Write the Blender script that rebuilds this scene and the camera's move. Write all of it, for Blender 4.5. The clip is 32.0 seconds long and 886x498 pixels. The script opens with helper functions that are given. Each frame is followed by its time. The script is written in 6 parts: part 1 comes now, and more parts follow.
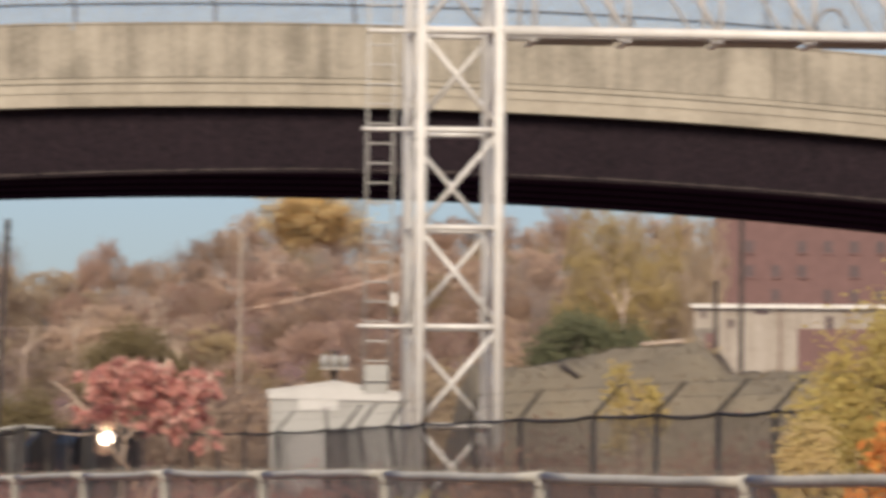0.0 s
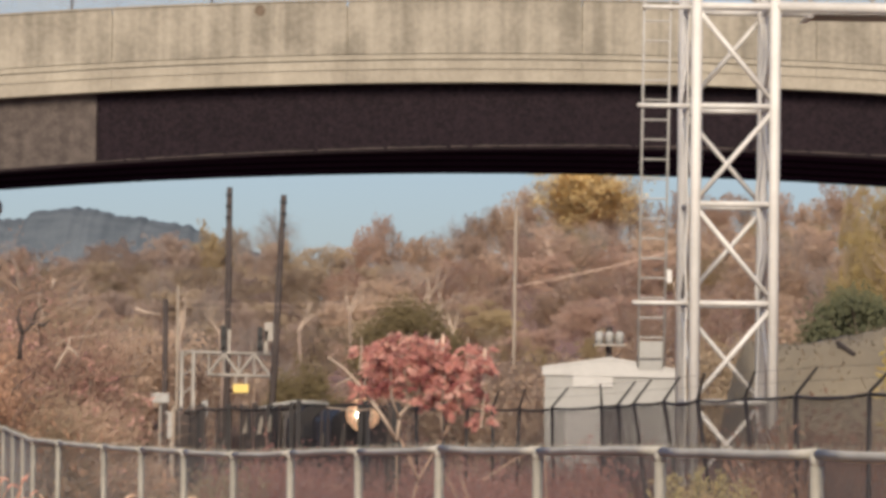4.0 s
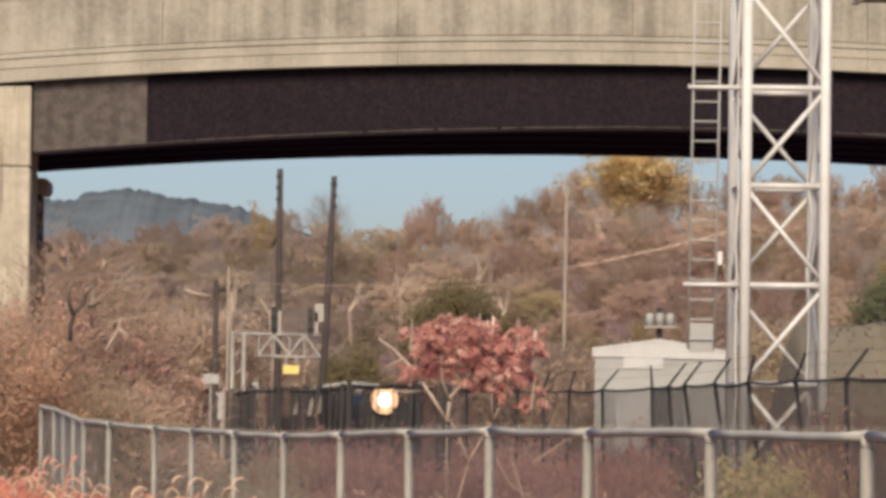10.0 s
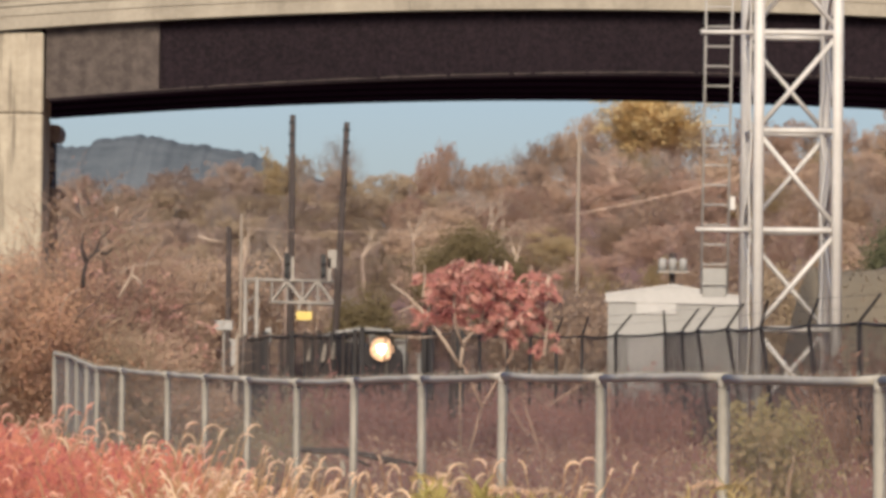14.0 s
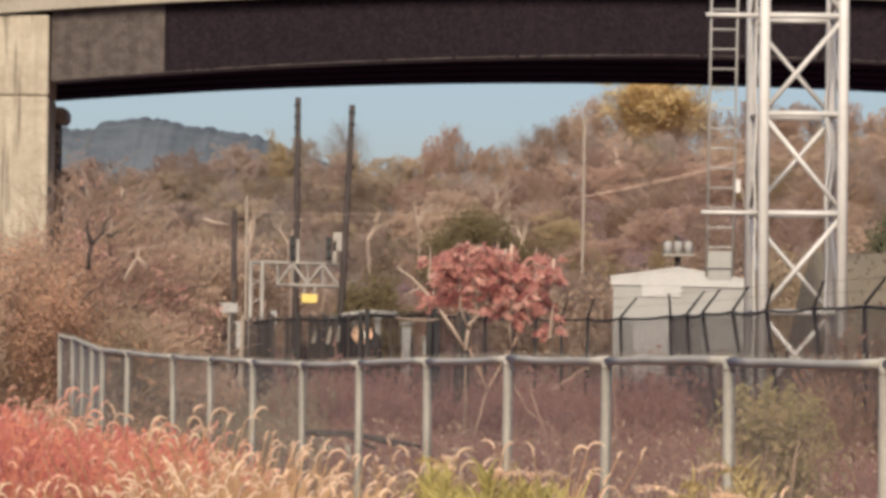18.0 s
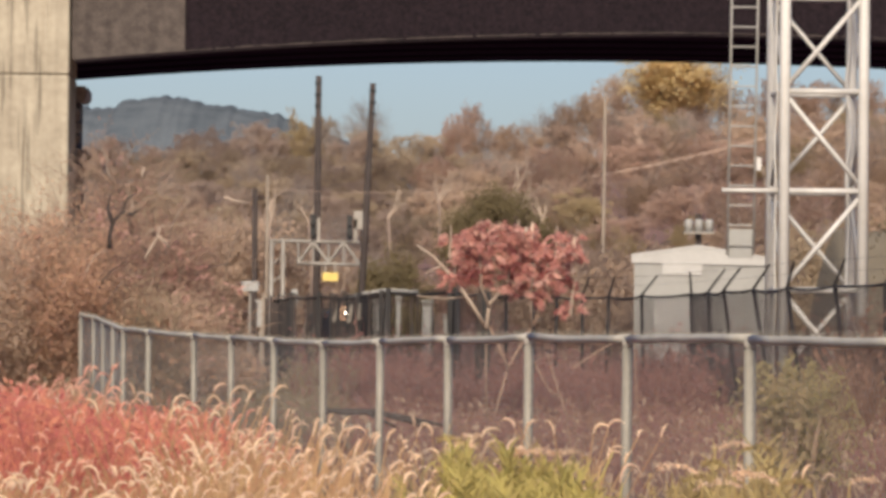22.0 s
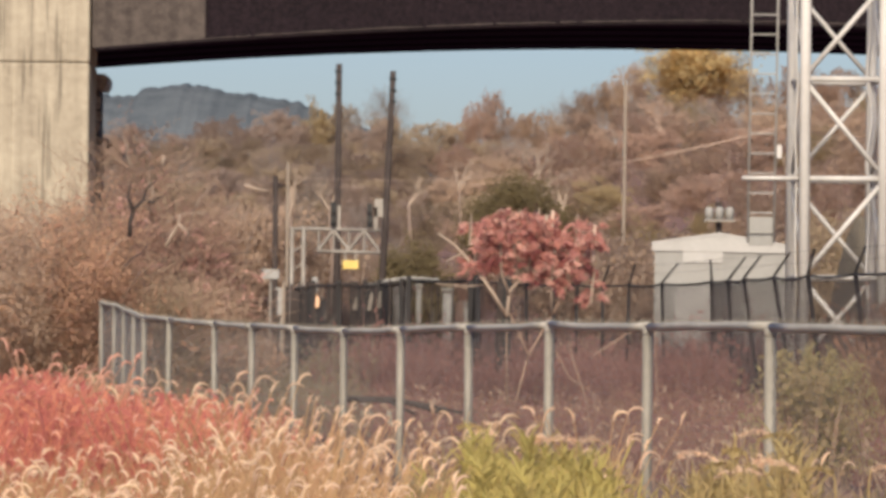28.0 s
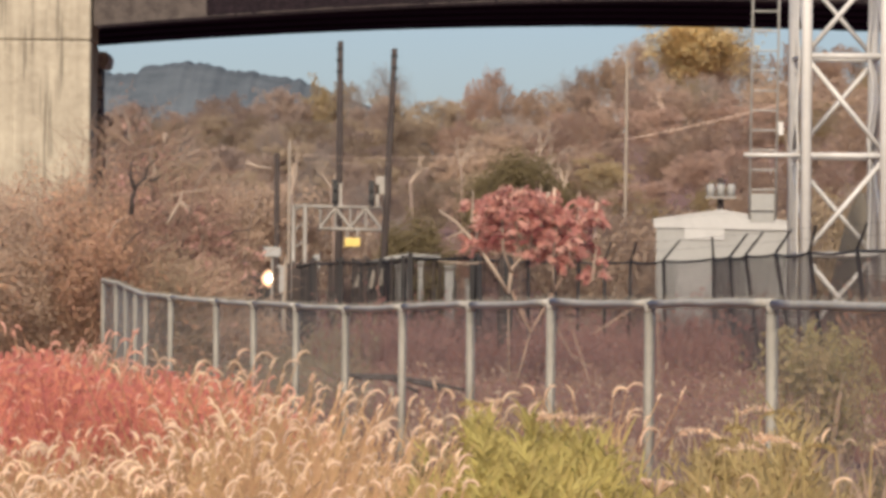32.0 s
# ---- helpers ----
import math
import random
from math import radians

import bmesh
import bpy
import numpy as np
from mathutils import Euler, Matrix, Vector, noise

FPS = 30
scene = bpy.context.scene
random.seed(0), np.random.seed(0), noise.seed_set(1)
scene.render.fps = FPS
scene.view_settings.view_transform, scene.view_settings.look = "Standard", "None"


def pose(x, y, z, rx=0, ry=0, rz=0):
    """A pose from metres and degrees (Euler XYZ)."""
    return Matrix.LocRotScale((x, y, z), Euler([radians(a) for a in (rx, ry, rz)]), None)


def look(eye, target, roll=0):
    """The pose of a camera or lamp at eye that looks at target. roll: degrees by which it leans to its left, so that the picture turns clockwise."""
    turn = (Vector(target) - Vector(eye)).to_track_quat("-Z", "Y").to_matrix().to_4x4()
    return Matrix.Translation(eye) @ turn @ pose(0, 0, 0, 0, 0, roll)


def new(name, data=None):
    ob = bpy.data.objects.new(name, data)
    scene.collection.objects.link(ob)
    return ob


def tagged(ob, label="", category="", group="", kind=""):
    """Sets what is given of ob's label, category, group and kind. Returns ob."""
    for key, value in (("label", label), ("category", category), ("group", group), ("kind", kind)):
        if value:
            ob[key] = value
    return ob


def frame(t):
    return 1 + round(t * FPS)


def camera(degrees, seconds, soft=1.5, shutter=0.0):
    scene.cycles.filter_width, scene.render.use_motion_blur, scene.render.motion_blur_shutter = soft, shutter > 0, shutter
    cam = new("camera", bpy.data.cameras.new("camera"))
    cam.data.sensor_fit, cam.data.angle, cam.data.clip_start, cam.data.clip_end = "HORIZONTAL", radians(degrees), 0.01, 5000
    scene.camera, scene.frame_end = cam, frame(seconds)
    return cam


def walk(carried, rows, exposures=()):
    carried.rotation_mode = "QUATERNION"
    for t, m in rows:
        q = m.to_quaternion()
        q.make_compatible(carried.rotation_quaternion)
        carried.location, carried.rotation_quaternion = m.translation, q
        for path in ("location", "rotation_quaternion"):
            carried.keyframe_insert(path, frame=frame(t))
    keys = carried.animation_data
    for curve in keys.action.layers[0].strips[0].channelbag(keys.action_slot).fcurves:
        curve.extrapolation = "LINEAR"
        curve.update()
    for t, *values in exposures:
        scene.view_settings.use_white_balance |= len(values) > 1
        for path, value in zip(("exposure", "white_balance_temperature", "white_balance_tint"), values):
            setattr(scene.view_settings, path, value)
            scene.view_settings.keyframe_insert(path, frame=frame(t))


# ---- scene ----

EXPOSURE = 0.27
# ---- camera: held by hand on one spot, long lens ----
EYE = 1.27
cam = camera(9.957, 32.0, soft=3.8, shutter=0.3)
PATH = [
    (0.0, -4.3493, 2.4654, -0.460),
    (0.1, -3.6588, 2.4749, -0.460),
    (0.2, -3.4907, 2.4654, -0.460),
    (0.3, -3.3613, 2.4590, -0.460),
    (0.4, -3.2560, 2.4527, -0.460),
    (0.5, -3.1515, 2.4483, -0.466),
    (1.0, -2.6973, 2.4471, -0.485),
    (1.5, -2.3117, 2.4072, -0.510),
    (2.0, -2.0693, 2.3659, -0.541),
    (2.5, -1.8457, 2.3126, -0.536),
    (3.0, -1.6351, 2.2876, -0.576),
    (3.5, -1.5035, 2.2347, -0.606),
    (4.0, -1.2583, 2.1688, -0.671),
    (4.5, -1.0430, 2.1208, -0.684),
    (6.5, -0.6726, 2.0064, -0.823),
    (7.0, -0.6729, 1.9743, -0.829),
    (7.5, -0.6787, 1.9879, -0.745),
    (8.0, -0.7022, 1.9513, -0.755),
    (8.5, -0.6722, 1.9200, -0.720),
    (9.0, -0.5917, 1.8544, -0.750),
    (9.5, -0.6506, 1.8499, -0.751),
    (10.0, -0.6925, 1.9544, -0.746),
    (10.5, -0.7111, 1.8615, -0.593),
    (11.0, -0.6353, 1.7065, -0.660),
    (11.5, -0.5868, 1.6689, -0.615),
    (12.0, -0.5889, 1.6020, -0.608),
    (12.5, -0.4999, 1.5802, -0.627),
    (13.0, -0.5567, 1.4940, -0.681),
    (13.5, -0.5544, 1.3635, -0.668),
    (14.0, -0.5443, 1.3407, -0.607),
    (14.5, -0.5474, 1.2953, -0.659),
    (16.5, -0.4495, 1.2447, -0.770),
    (17.0, -0.4635, 1.2075, -0.670),
    (17.5, -0.4428, 1.1485, -0.663),
    (18.0, -0.4848, 1.1455, -0.648),
    (18.5, -0.4754, 1.1183, -0.627),
    (19.0, -0.4291, 1.0635, -0.644),
    (19.5, -0.4284, 1.0401, -0.596),
    (20.0, -0.4799, 1.0853, -0.652),
    (20.5, -0.4141, 1.0117, -0.649),
    (21.0, -0.3408, 0.9679, -0.734),
    (21.5, -0.3412, 0.9155, -0.680),
    (22.0, -0.2495, 0.8980, -0.588),
    (22.5, -0.2492, 0.8683, -0.463),
    (23.0, -0.2014, 0.8311, -0.581),
    (23.5, -0.1718, 0.8005, -0.515),
    (24.0, -0.0605, 0.7745, -0.582),
    (24.5, -0.1019, 0.7714, -0.536),
    (26.5, -0.1233, 0.8342, -0.577),
    (27.0, -0.0915, 0.8004, -0.610),
    (27.5, -0.0471, 0.7775, -0.624),
    (28.0, -0.0198, 0.7587, -0.571),
    (28.5, 0.0020, 0.6852, -0.562),
    (29.0, 0.0610, 0.5783, -0.485),
    (29.5, 0.0279, 0.5195, -0.538),
    (30.0, 0.0400, 0.6277, -0.384),
    (30.5, 0.0745, 0.5235, -0.396),
    (31.0, 0.0816, 0.6165, -0.540),
    (31.5, 0.0209, 0.5589, -0.596),
    (32.0, -0.0000, 0.5029, -0.491),
]
walk(cam, [(t, pose(0, 0, EYE, 90 + pitch, roll, yaw)) for t, yaw, pitch, roll in PATH],
     exposures=[(0.0, EXPOSURE), (32.0, EXPOSURE)])

# ---- world and sun ----
SUN_EL, SUN_AZ = 33.0, 185.0     # azimuth clockwise from +y
world = bpy.data.worlds.new("world")
scene.world = world
world.use_nodes = True
wt = world.node_tree
sky = wt.nodes.new("ShaderNodeTexSky")
sky.sky_type, sky.sun_disc = "NISHITA", False
sky.sun_elevation, sky.sun_rotation = radians(SUN_EL), radians(SUN_AZ)
sky.dust_density, sky.air_density, sky.ozone_density = 1.0, 1.0, 2.5
wt.nodes["Background"].inputs["Strength"].default_value = 0.074
tint = wt.nodes.new("ShaderNodeMix")
tint.data_type, tint.blend_type = "RGBA", "MULTIPLY"
tint.inputs["Factor"].default_value, tint.inputs["B"].default_value = 1.0, (0.88, 0.92, 1.125, 1)
wt.links.new(sky.outputs["Color"], tint.inputs["A"])
wt.links.new(tint.outputs["Result"], wt.nodes["Background"].inputs["Color"])
sun_data = bpy.data.lights.new("sun", "SUN")
sun_data.energy, sun_data.angle, sun_data.color = 5.0, radians(28), (1.0, 0.86, 0.67)
sun = new("sun", sun_data)
to_sun = Vector((math.sin(radians(SUN_AZ)) * math.cos(radians(SUN_EL)), math.cos(radians(SUN_AZ)) * math.cos(radians(SUN_EL)), math.sin(radians(SUN_EL))))
sun.matrix_world = look(to_sun * 60, (0, 0, 0))


# ---- materials ----
def mat(name, a, b=None, scale=2.0, rough=0.8, metal=0.0, bump=0.0, fine=None, island=0.0, streak=0.0, spec=0.3, thin=0.0, drip=4.2, crack=0.0):
    """Two colours mixed by coarse and fine noise; island: brightness spread from piece to piece; streak: vertical water marks."""
    m = bpy.data.materials.new(name)
    m.use_nodes = True
    n, l = m.node_tree.nodes, m.node_tree.links
    p = n["Principled BSDF"]
    p.inputs["Roughness"].default_value, p.inputs["Metallic"].default_value = rough, metal
    p.inputs["Specular IOR Level"].default_value = spec
    b = b or tuple(c * 0.7 for c in a)
    co = n.new("ShaderNodeTexCoord")
    n1, n2 = n.new("ShaderNodeTexNoise"), n.new("ShaderNodeTexNoise")
    n1.inputs["Scale"].default_value, n1.inputs["Detail"].default_value = scale, 4
    n2.inputs["Scale"].default_value, n2.inputs["Detail"].default_value = fine or scale * 9, 3
    for k in (n1, n2):
        l.new(co.outputs["Object"], k.inputs["Vector"])
    add = n.new("ShaderNodeMath")
    add.operation = "ADD"
    half = n.new("ShaderNodeMath")
    half.operation, half.inputs[1].default_value = "MULTIPLY", 0.5
    l.new(n2.outputs["Fac"], half.inputs[0])
    l.new(n1.outputs["Fac"], add.inputs[0])
    l.new(half.outputs[0], add.inputs[1])
    last = add.outputs[0]
    if streak:
        mp = n.new("ShaderNodeMapping")
        mp.inputs["Scale"].default_value = (drip, drip, drip / 26)
        n3 = n.new("ShaderNodeTexNoise")
        n3.inputs["Scale"].default_value, n3.inputs["Detail"].default_value = 1.0, 5
        l.new(co.outputs["Object"], mp.inputs["Vector"])
        l.new(mp.outputs["Vector"], n3.inputs["Vector"])
        s = n.new("ShaderNodeMath")
        s.operation, s.inputs[1].default_value = "MULTIPLY_ADD", streak
        l.new(n3.outputs["Fac"], s.inputs[0])
        l.new(last, s.inputs[2])
        off = n.new("ShaderNodeMath")
        off.operation, off.inputs[1].default_value = "SUBTRACT", streak * 0.5
        l.new(s.outputs[0], off.inputs[0])
        last = off.outputs[0]
    ramp = n.new("ShaderNodeMapRange")
    ramp.inputs["From Min"].default_value, ramp.inputs["From Max"].default_value = 0.5, 1.0
    l.new(last, ramp.inputs["Value"])
    mix = n.new("ShaderNodeMix")
    mix.data_type = "RGBA"
    mix.inputs["A"].default_value, mix.inputs["B"].default_value = (*b, 1), (*a, 1)
    l.new(ramp.outputs["Result"], mix.inputs["Factor"])
    col = mix.outputs["Result"]
    if crack:
        # thin dark runs of water stain and cracks, broken up by a coarse noise
        mc = n.new("ShaderNodeMapping")
        mc.inputs["Scale"].default_value = (9.0, 9.0, 0.42)
        nc = n.new("ShaderNodeTexNoise")
        nc.inputs["Scale"].default_value, nc.inputs["Detail"].default_value = 1.0, 6
        l.new(co.outputs["Object"], mc.inputs["Vector"])
        l.new(mc.outputs["Vector"], nc.inputs["Vector"])
        rc = n.new("ShaderNodeMapRange")
        rc.inputs["From Min"].default_value, rc.inputs["From Max"].default_value, rc.inputs["To Max"].default_value = 0.545, 0.63, crack
        l.new(nc.outputs["Fac"], rc.inputs["Value"])
        dk = n.new("ShaderNodeMix")
        dk.data_type = "RGBA"
        dk.inputs["B"].default_value = (b[0] * 0.3, b[1] * 0.29, b[2] * 0.28, 1)
        l.new(rc.outputs["Result"], dk.inputs["Factor"])
        l.new(col, dk.inputs["A"])
        col = dk.outputs["Result"]
    if island:
        g, o = n.new("ShaderNodeNewGeometry"), n.new("ShaderNodeObjectInfo")
        av = n.new("ShaderNodeMath")
        av.operation, av.inputs[1].default_value = "MULTIPLY_ADD", 1.2
        l.new(o.outputs["Random"], av.inputs[0])
        l.new(g.outputs["Random Per Island"], av.inputs[2])
        val = n.new("ShaderNodeMapRange")
        val.inputs["From Max"].default_value = 2.2
        val.inputs["To Min"].default_value, val.inputs["To Max"].default_value = 1 - island, 1 + island
        l.new(av.outputs[0], val.inputs["Value"])
        hsv = n.new("ShaderNodeHueSaturation")
        hue = n.new("ShaderNodeMapRange")
        hue.inputs["To Min"].default_value, hue.inputs["To Max"].default_value = 0.5 - island * 0.045, 0.5 + island * 0.045
        l.new(g.outputs["Random Per Island"], hue.inputs["Value"])
        l.new(hue.outputs["Result"], hsv.inputs["Hue"])
        l.new(val.outputs["Result"], hsv.inputs["Value"])
        l.new(col, hsv.inputs["Color"])
        col = hsv.outputs["Color"]
    l.new(col, p.inputs["Base Color"])
    if bump:
        bp = n.new("ShaderNodeBump")
        bp.inputs["Strength"].default_value, bp.inputs["Distance"].default_value = bump, 0.02
        l.new(n2.outputs["Fac"], bp.inputs["Height"])
        l.new(bp.outputs["Normal"], p.inputs["Normal"])
    if thin:
        tr = n.new("ShaderNodeBsdfTranslucent")
        l.new(col, tr.inputs["Color"])
        ms = n.new("ShaderNodeMixShader")
        ms.inputs["Fac"].default_value = thin
        l.new(p.outputs["BSDF"], ms.inputs[1])
        l.new(tr.outputs["BSDF"], ms.inputs[2])
        l.new(ms.outputs["Shader"], n["Material Output"].inputs["Surface"])
    return m


def glow(name, colour, strength):
    m = bpy.data.materials.new(name)
    m.use_nodes = True
    p = m.node_tree.nodes["Principled BSDF"]
    p.inputs["Base Color"].default_value = (*colour, 1)
    p.inputs["Emission Color"].default_value, p.inputs["Emission Strength"].default_value = (*colour, 1), strength
    return m


M_CONC = mat("cast_concrete", (0.315, 0.283, 0.23), (0.165, 0.147, 0.118), 0.8, 0.9, bump=0.4, fine=9, streak=0.9)
M_CONC_L = mat("edge_concrete", (0.345, 0.31, 0.25), (0.225, 0.20, 0.16), 0.8, 0.9, bump=0.25, fine=11, streak=0.35)
M_PIER = mat("pier_concrete", (0.43, 0.38, 0.295), (0.27, 0.232, 0.178), 0.6, 0.9, bump=0.4, fine=8, streak=0.9, drip=5.0, crack=0.55)
M_PIERDARK = mat("stained_pier_stone", (0.58, 0.50, 0.42), (0.17, 0.14, 0.12), 5.0, 0.95, bump=0.5, fine=20)
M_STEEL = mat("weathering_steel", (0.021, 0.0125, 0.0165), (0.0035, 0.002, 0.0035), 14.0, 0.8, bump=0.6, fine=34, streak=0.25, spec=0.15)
M_STEEL_END = mat("grey_girder_paint", (0.108, 0.089, 0.079), (0.05, 0.041, 0.038), 4.0, 0.8, bump=0.4, fine=19, streak=0.4, spec=0.1)
# near-black colours that stand in for the shade under the bridge
M_DECK_SHADE = mat("deck_underside_shade", (0.013, 0.009, 0.017), (0.009, 0.006, 0.012), 0.5, 0.95, spec=0.0)
M_SOFFIT_SHADE = mat("soffit_shade", (0.033, 0.022, 0.046), (0.024, 0.016, 0.034), 0.6, 0.95, fine=4, spec=0.0)
M_WHITE = mat("galvanised_white", (0.58, 0.56, 0.53), (0.46, 0.44, 0.41), 1.5, 0.45, bump=0.05, streak=0.4, spec=0.45)
M_LADDER = mat("dull_galvanised_ladder", (0.38, 0.365, 0.34), (0.29, 0.28, 0.26), 1.5, 0.5, bump=0.05, spec=0.4)
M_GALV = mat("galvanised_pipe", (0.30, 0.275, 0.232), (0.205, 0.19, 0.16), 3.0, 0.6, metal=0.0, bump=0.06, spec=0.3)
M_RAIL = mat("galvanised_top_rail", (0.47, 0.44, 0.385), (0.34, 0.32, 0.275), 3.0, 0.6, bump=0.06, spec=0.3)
M_WIRE = mat("galvanised_wire", (0.26, 0.25, 0.24), (0.18, 0.17, 0.165), 3.0, 0.6, metal=0.3)
M_PALEWIRE = mat("bright_galvanised_wire", (0.33, 0.35, 0.36), (0.26, 0.275, 0.285), 3.0, 0.6)
M_FENCEGREY = mat("dull_blue_grey_steel", (0.12, 0.125, 0.135), (0.08, 0.083, 0.09), 3.0, 0.6)
M_BLACK = mat("black_fence_coat", (0.022, 0.019, 0.02), (0.012, 0.011, 0.012), 3.0, 0.55)
M_BLACKWIRE = mat("black_fence_wire", (0.075, 0.062, 0.06), (0.045, 0.038, 0.037), 3.0, 0.6)
M_CREO = mat("creosoted_wood", (0.064, 0.051, 0.047), (0.038, 0.03, 0.028), 1.5, 0.9, bump=0.3, streak=0.5)
M_PALEWOOD = mat("weathered_pole_wood", (0.30, 0.25, 0.20), (0.2, 0.165, 0.135), 1.5, 0.9, streak=0.4)
M_SHED = mat("shed_wall_paint", (0.31, 0.305, 0.29), (0.25, 0.245, 0.23), 1.2, 0.6, streak=0.4)
M_ROOF = mat("shed_roof_metal", (0.45, 0.44, 0.42), (0.36, 0.35, 0.335), 1.5, 0.45)
M_YELLOW = mat("sign_yellow", (0.66, 0.50, 0.15), (0.56, 0.42, 0.12), 3.0, 0.5)
M_ALU = mat("signal_gantry_alloy", (0.34, 0.315, 0.28), (0.22, 0.20, 0.175), 2.0, 0.5, metal=0.2)
M_DARK = mat("dark_signal_paint", (0.03, 0.03, 0.03), (0.018, 0.018, 0.018), 2.0, 0.6)
M_LOCO = mat("locomotive_paint", (0.03, 0.026, 0.026), (0.016, 0.014, 0.014), 1.2, 0.55, streak=0.5)
M_RUST = mat("rail_rust", (0.12, 0.07, 0.045), (0.07, 0.04, 0.03), 3.0, 0.8)
M_BRICK = mat("red_brick", (0.152, 0.09, 0.084), (0.118, 0.07, 0.066), 1.5, 0.9, fine=20, streak=0.3)
M_PLASTER = mat("pale_render", (0.33, 0.295, 0.255), (0.22, 0.19, 0.16), 0.5, 0.9, streak=0.9)
M_GLASSDARK = mat("window_glass", (0.03, 0.03, 0.035), (0.02, 0.02, 0.022), 2.0, 0.15, spec=0.5)
M_CRATE = mat("weathered_grey_board", (0.22, 0.195, 0.17), (0.10, 0.088, 0.076), 2.2, 0.9, streak=0.8)
M_DULLPANE = mat("dusty_window_glass", (0.085, 0.057, 0.057), (0.06, 0.042, 0.043), 0.4, 0.3, spec=0.4)
M_LAMP = glow("headlight_glow", (1.0, 0.84, 0.64), 16.0)
# dim warm glows that imitate the halo round the headlight
M_HALO_IN = glow("headlight_halo_inner", (1.0, 0.68, 0.44), 0.5)
M_HALO_OUT = glow("headlight_halo_outer", (1.0, 0.60, 0.36), 0.24)
M_BARK = mat("bark_grey_brown", (0.25, 0.185, 0.15), (0.16, 0.12, 0.10), 2.0, 0.9, bump=0.3)
M_BARKPALE = mat("bark_pale", (0.42, 0.34, 0.27), (0.29, 0.22, 0.175), 2.0, 0.9, bump=0.2)
M_PALELIMB = mat("pale_bare_limb", (0.62, 0.47, 0.37), (0.46, 0.34, 0.27), 2.0, 0.9)
M_TWIG = mat("twig_brown", (0.335, 0.23, 0.17), (0.22, 0.15, 0.115), 2.0, 0.9, island=0.35)
M_SOIL = mat("ground_litter", (0.225, 0.128, 0.106), (0.135, 0.08, 0.068), 0.6, 0.95, bump=0.6, fine=9)
M_MOUND = mat("mound_weeds", (0.245, 0.205, 0.145), (0.18, 0.148, 0.106), 0.5, 0.95, bump=0.25, fine=3)
M_STAIN = mat("rust_stained_opening", (0.15, 0.115, 0.085), (0.085, 0.062, 0.045), 6.0, 0.95)
# the blue-grey haze of the distance is put into the woods' colour
M_HILL_HAZED = mat("hazed_ridge_woods", (0.138, 0.156, 0.173), (0.082, 0.097, 0.113), 0.06, 1.0, fine=0.4, spec=0.0)


def leafmat(name, a, b, scale=0.5, island=0.22, thin=0.5):
    return mat(name, a, b, scale, 0.75, island=island, thin=thin, spec=0.15)


L_BROWN = leafmat("leaf_russet_brown", (0.508, 0.367, 0.283), (0.435, 0.312, 0.24), 0.25, 0.07)
L_MAUVE = leafmat("leaf_mauve_brown", (0.405, 0.303, 0.243), (0.325, 0.243, 0.197), 0.25, 0.13)
L_TAN = leafmat("leaf_tan", (0.52, 0.386, 0.288), (0.445, 0.329, 0.246), 0.25, 0.07)
L_OLIVE = leafmat("leaf_olive", (0.43, 0.335, 0.195), (0.34, 0.262, 0.155), 0.25, 0.12)
L_GREYOLIVE = leafmat("leaf_grey_olive", (0.425, 0.335, 0.235), (0.355, 0.277, 0.195), 0.25, 0.07)
L_GREYMAUVE = leafmat("leaf_grey_mauve", (0.385, 0.295, 0.243), (0.315, 0.24, 0.2), 0.25, 0.07)
L_PINKBROWN = leafmat("leaf_pink_brown", (0.48, 0.333, 0.263), (0.405, 0.279, 0.221), 0.25, 0.07)
L_OLIVEGOLD = leafmat("leaf_olive_gold", (0.46, 0.36, 0.175), (0.385, 0.298, 0.145), 0.25, 0.1)
M_TWIGGREY = mat("twig_grey", (0.30, 0.262, 0.235), (0.21, 0.18, 0.16), 2.0, 0.9)
L_DRYBROWN = leafmat("leaf_dry_brown", (0.305, 0.187, 0.14), (0.205, 0.126, 0.097), 0.4)
L_DRYOLIVE = leafmat("leaf_dry_olive", (0.30, 0.245, 0.168), (0.23, 0.187, 0.13), 0.4, 0.12)
L_GOLD = leafmat("leaf_gold", (0.84, 0.69, 0.40), (0.74, 0.60, 0.34), 0.35, 0.08)
L_GREEN = leafmat("leaf_dark_green", (0.175, 0.178, 0.105), (0.12, 0.128, 0.075), 0.5, 0.12)
L_OLIVEGREEN = leafmat("leaf_olive_green", (0.225, 0.178, 0.098), (0.155, 0.125, 0.07), 0.5, 0.12)
L_RED = leafmat("leaf_sumac_red", (0.62, 0.315, 0.27), (0.48, 0.225, 0.195), 1.0, 0.25)
L_DEEPRED = leafmat("leaf_wine_red", (0.36, 0.135, 0.125), (0.25, 0.09, 0.085), 1.0, 0.2)
L_OCHRE = leafmat("weed_ochre", (0.57, 0.44, 0.215), (0.44, 0.335, 0.165), 1.5)
L_BUSH = leafmat("leaf_dull_olive_brown", (0.38, 0.315, 0.165), (0.26, 0.215, 0.115), 1.0, 0.3)
L_PINK = leafmat("leaf_pale_pink", (0.72, 0.46, 0.39), (0.56, 0.32, 0.27), 1.0, 0.25)
L_THICKET = leafmat("leaf_thicket_brown", (0.44, 0.268, 0.21), (0.303, 0.18, 0.141), 0.8)
L_RUST = leafmat("leaf_rust_tan", (0.60, 0.382, 0.263), (0.46, 0.282, 0.194), 0.8)
L_DARKRED = leafmat("leaf_dried_mauve", (0.315, 0.17, 0.15), (0.21, 0.115, 0.103), 0.8)
L_YGREEN = leafmat("leaf_yellow_green", (0.52, 0.40, 0.14), (0.37, 0.29, 0.11), 1.0)
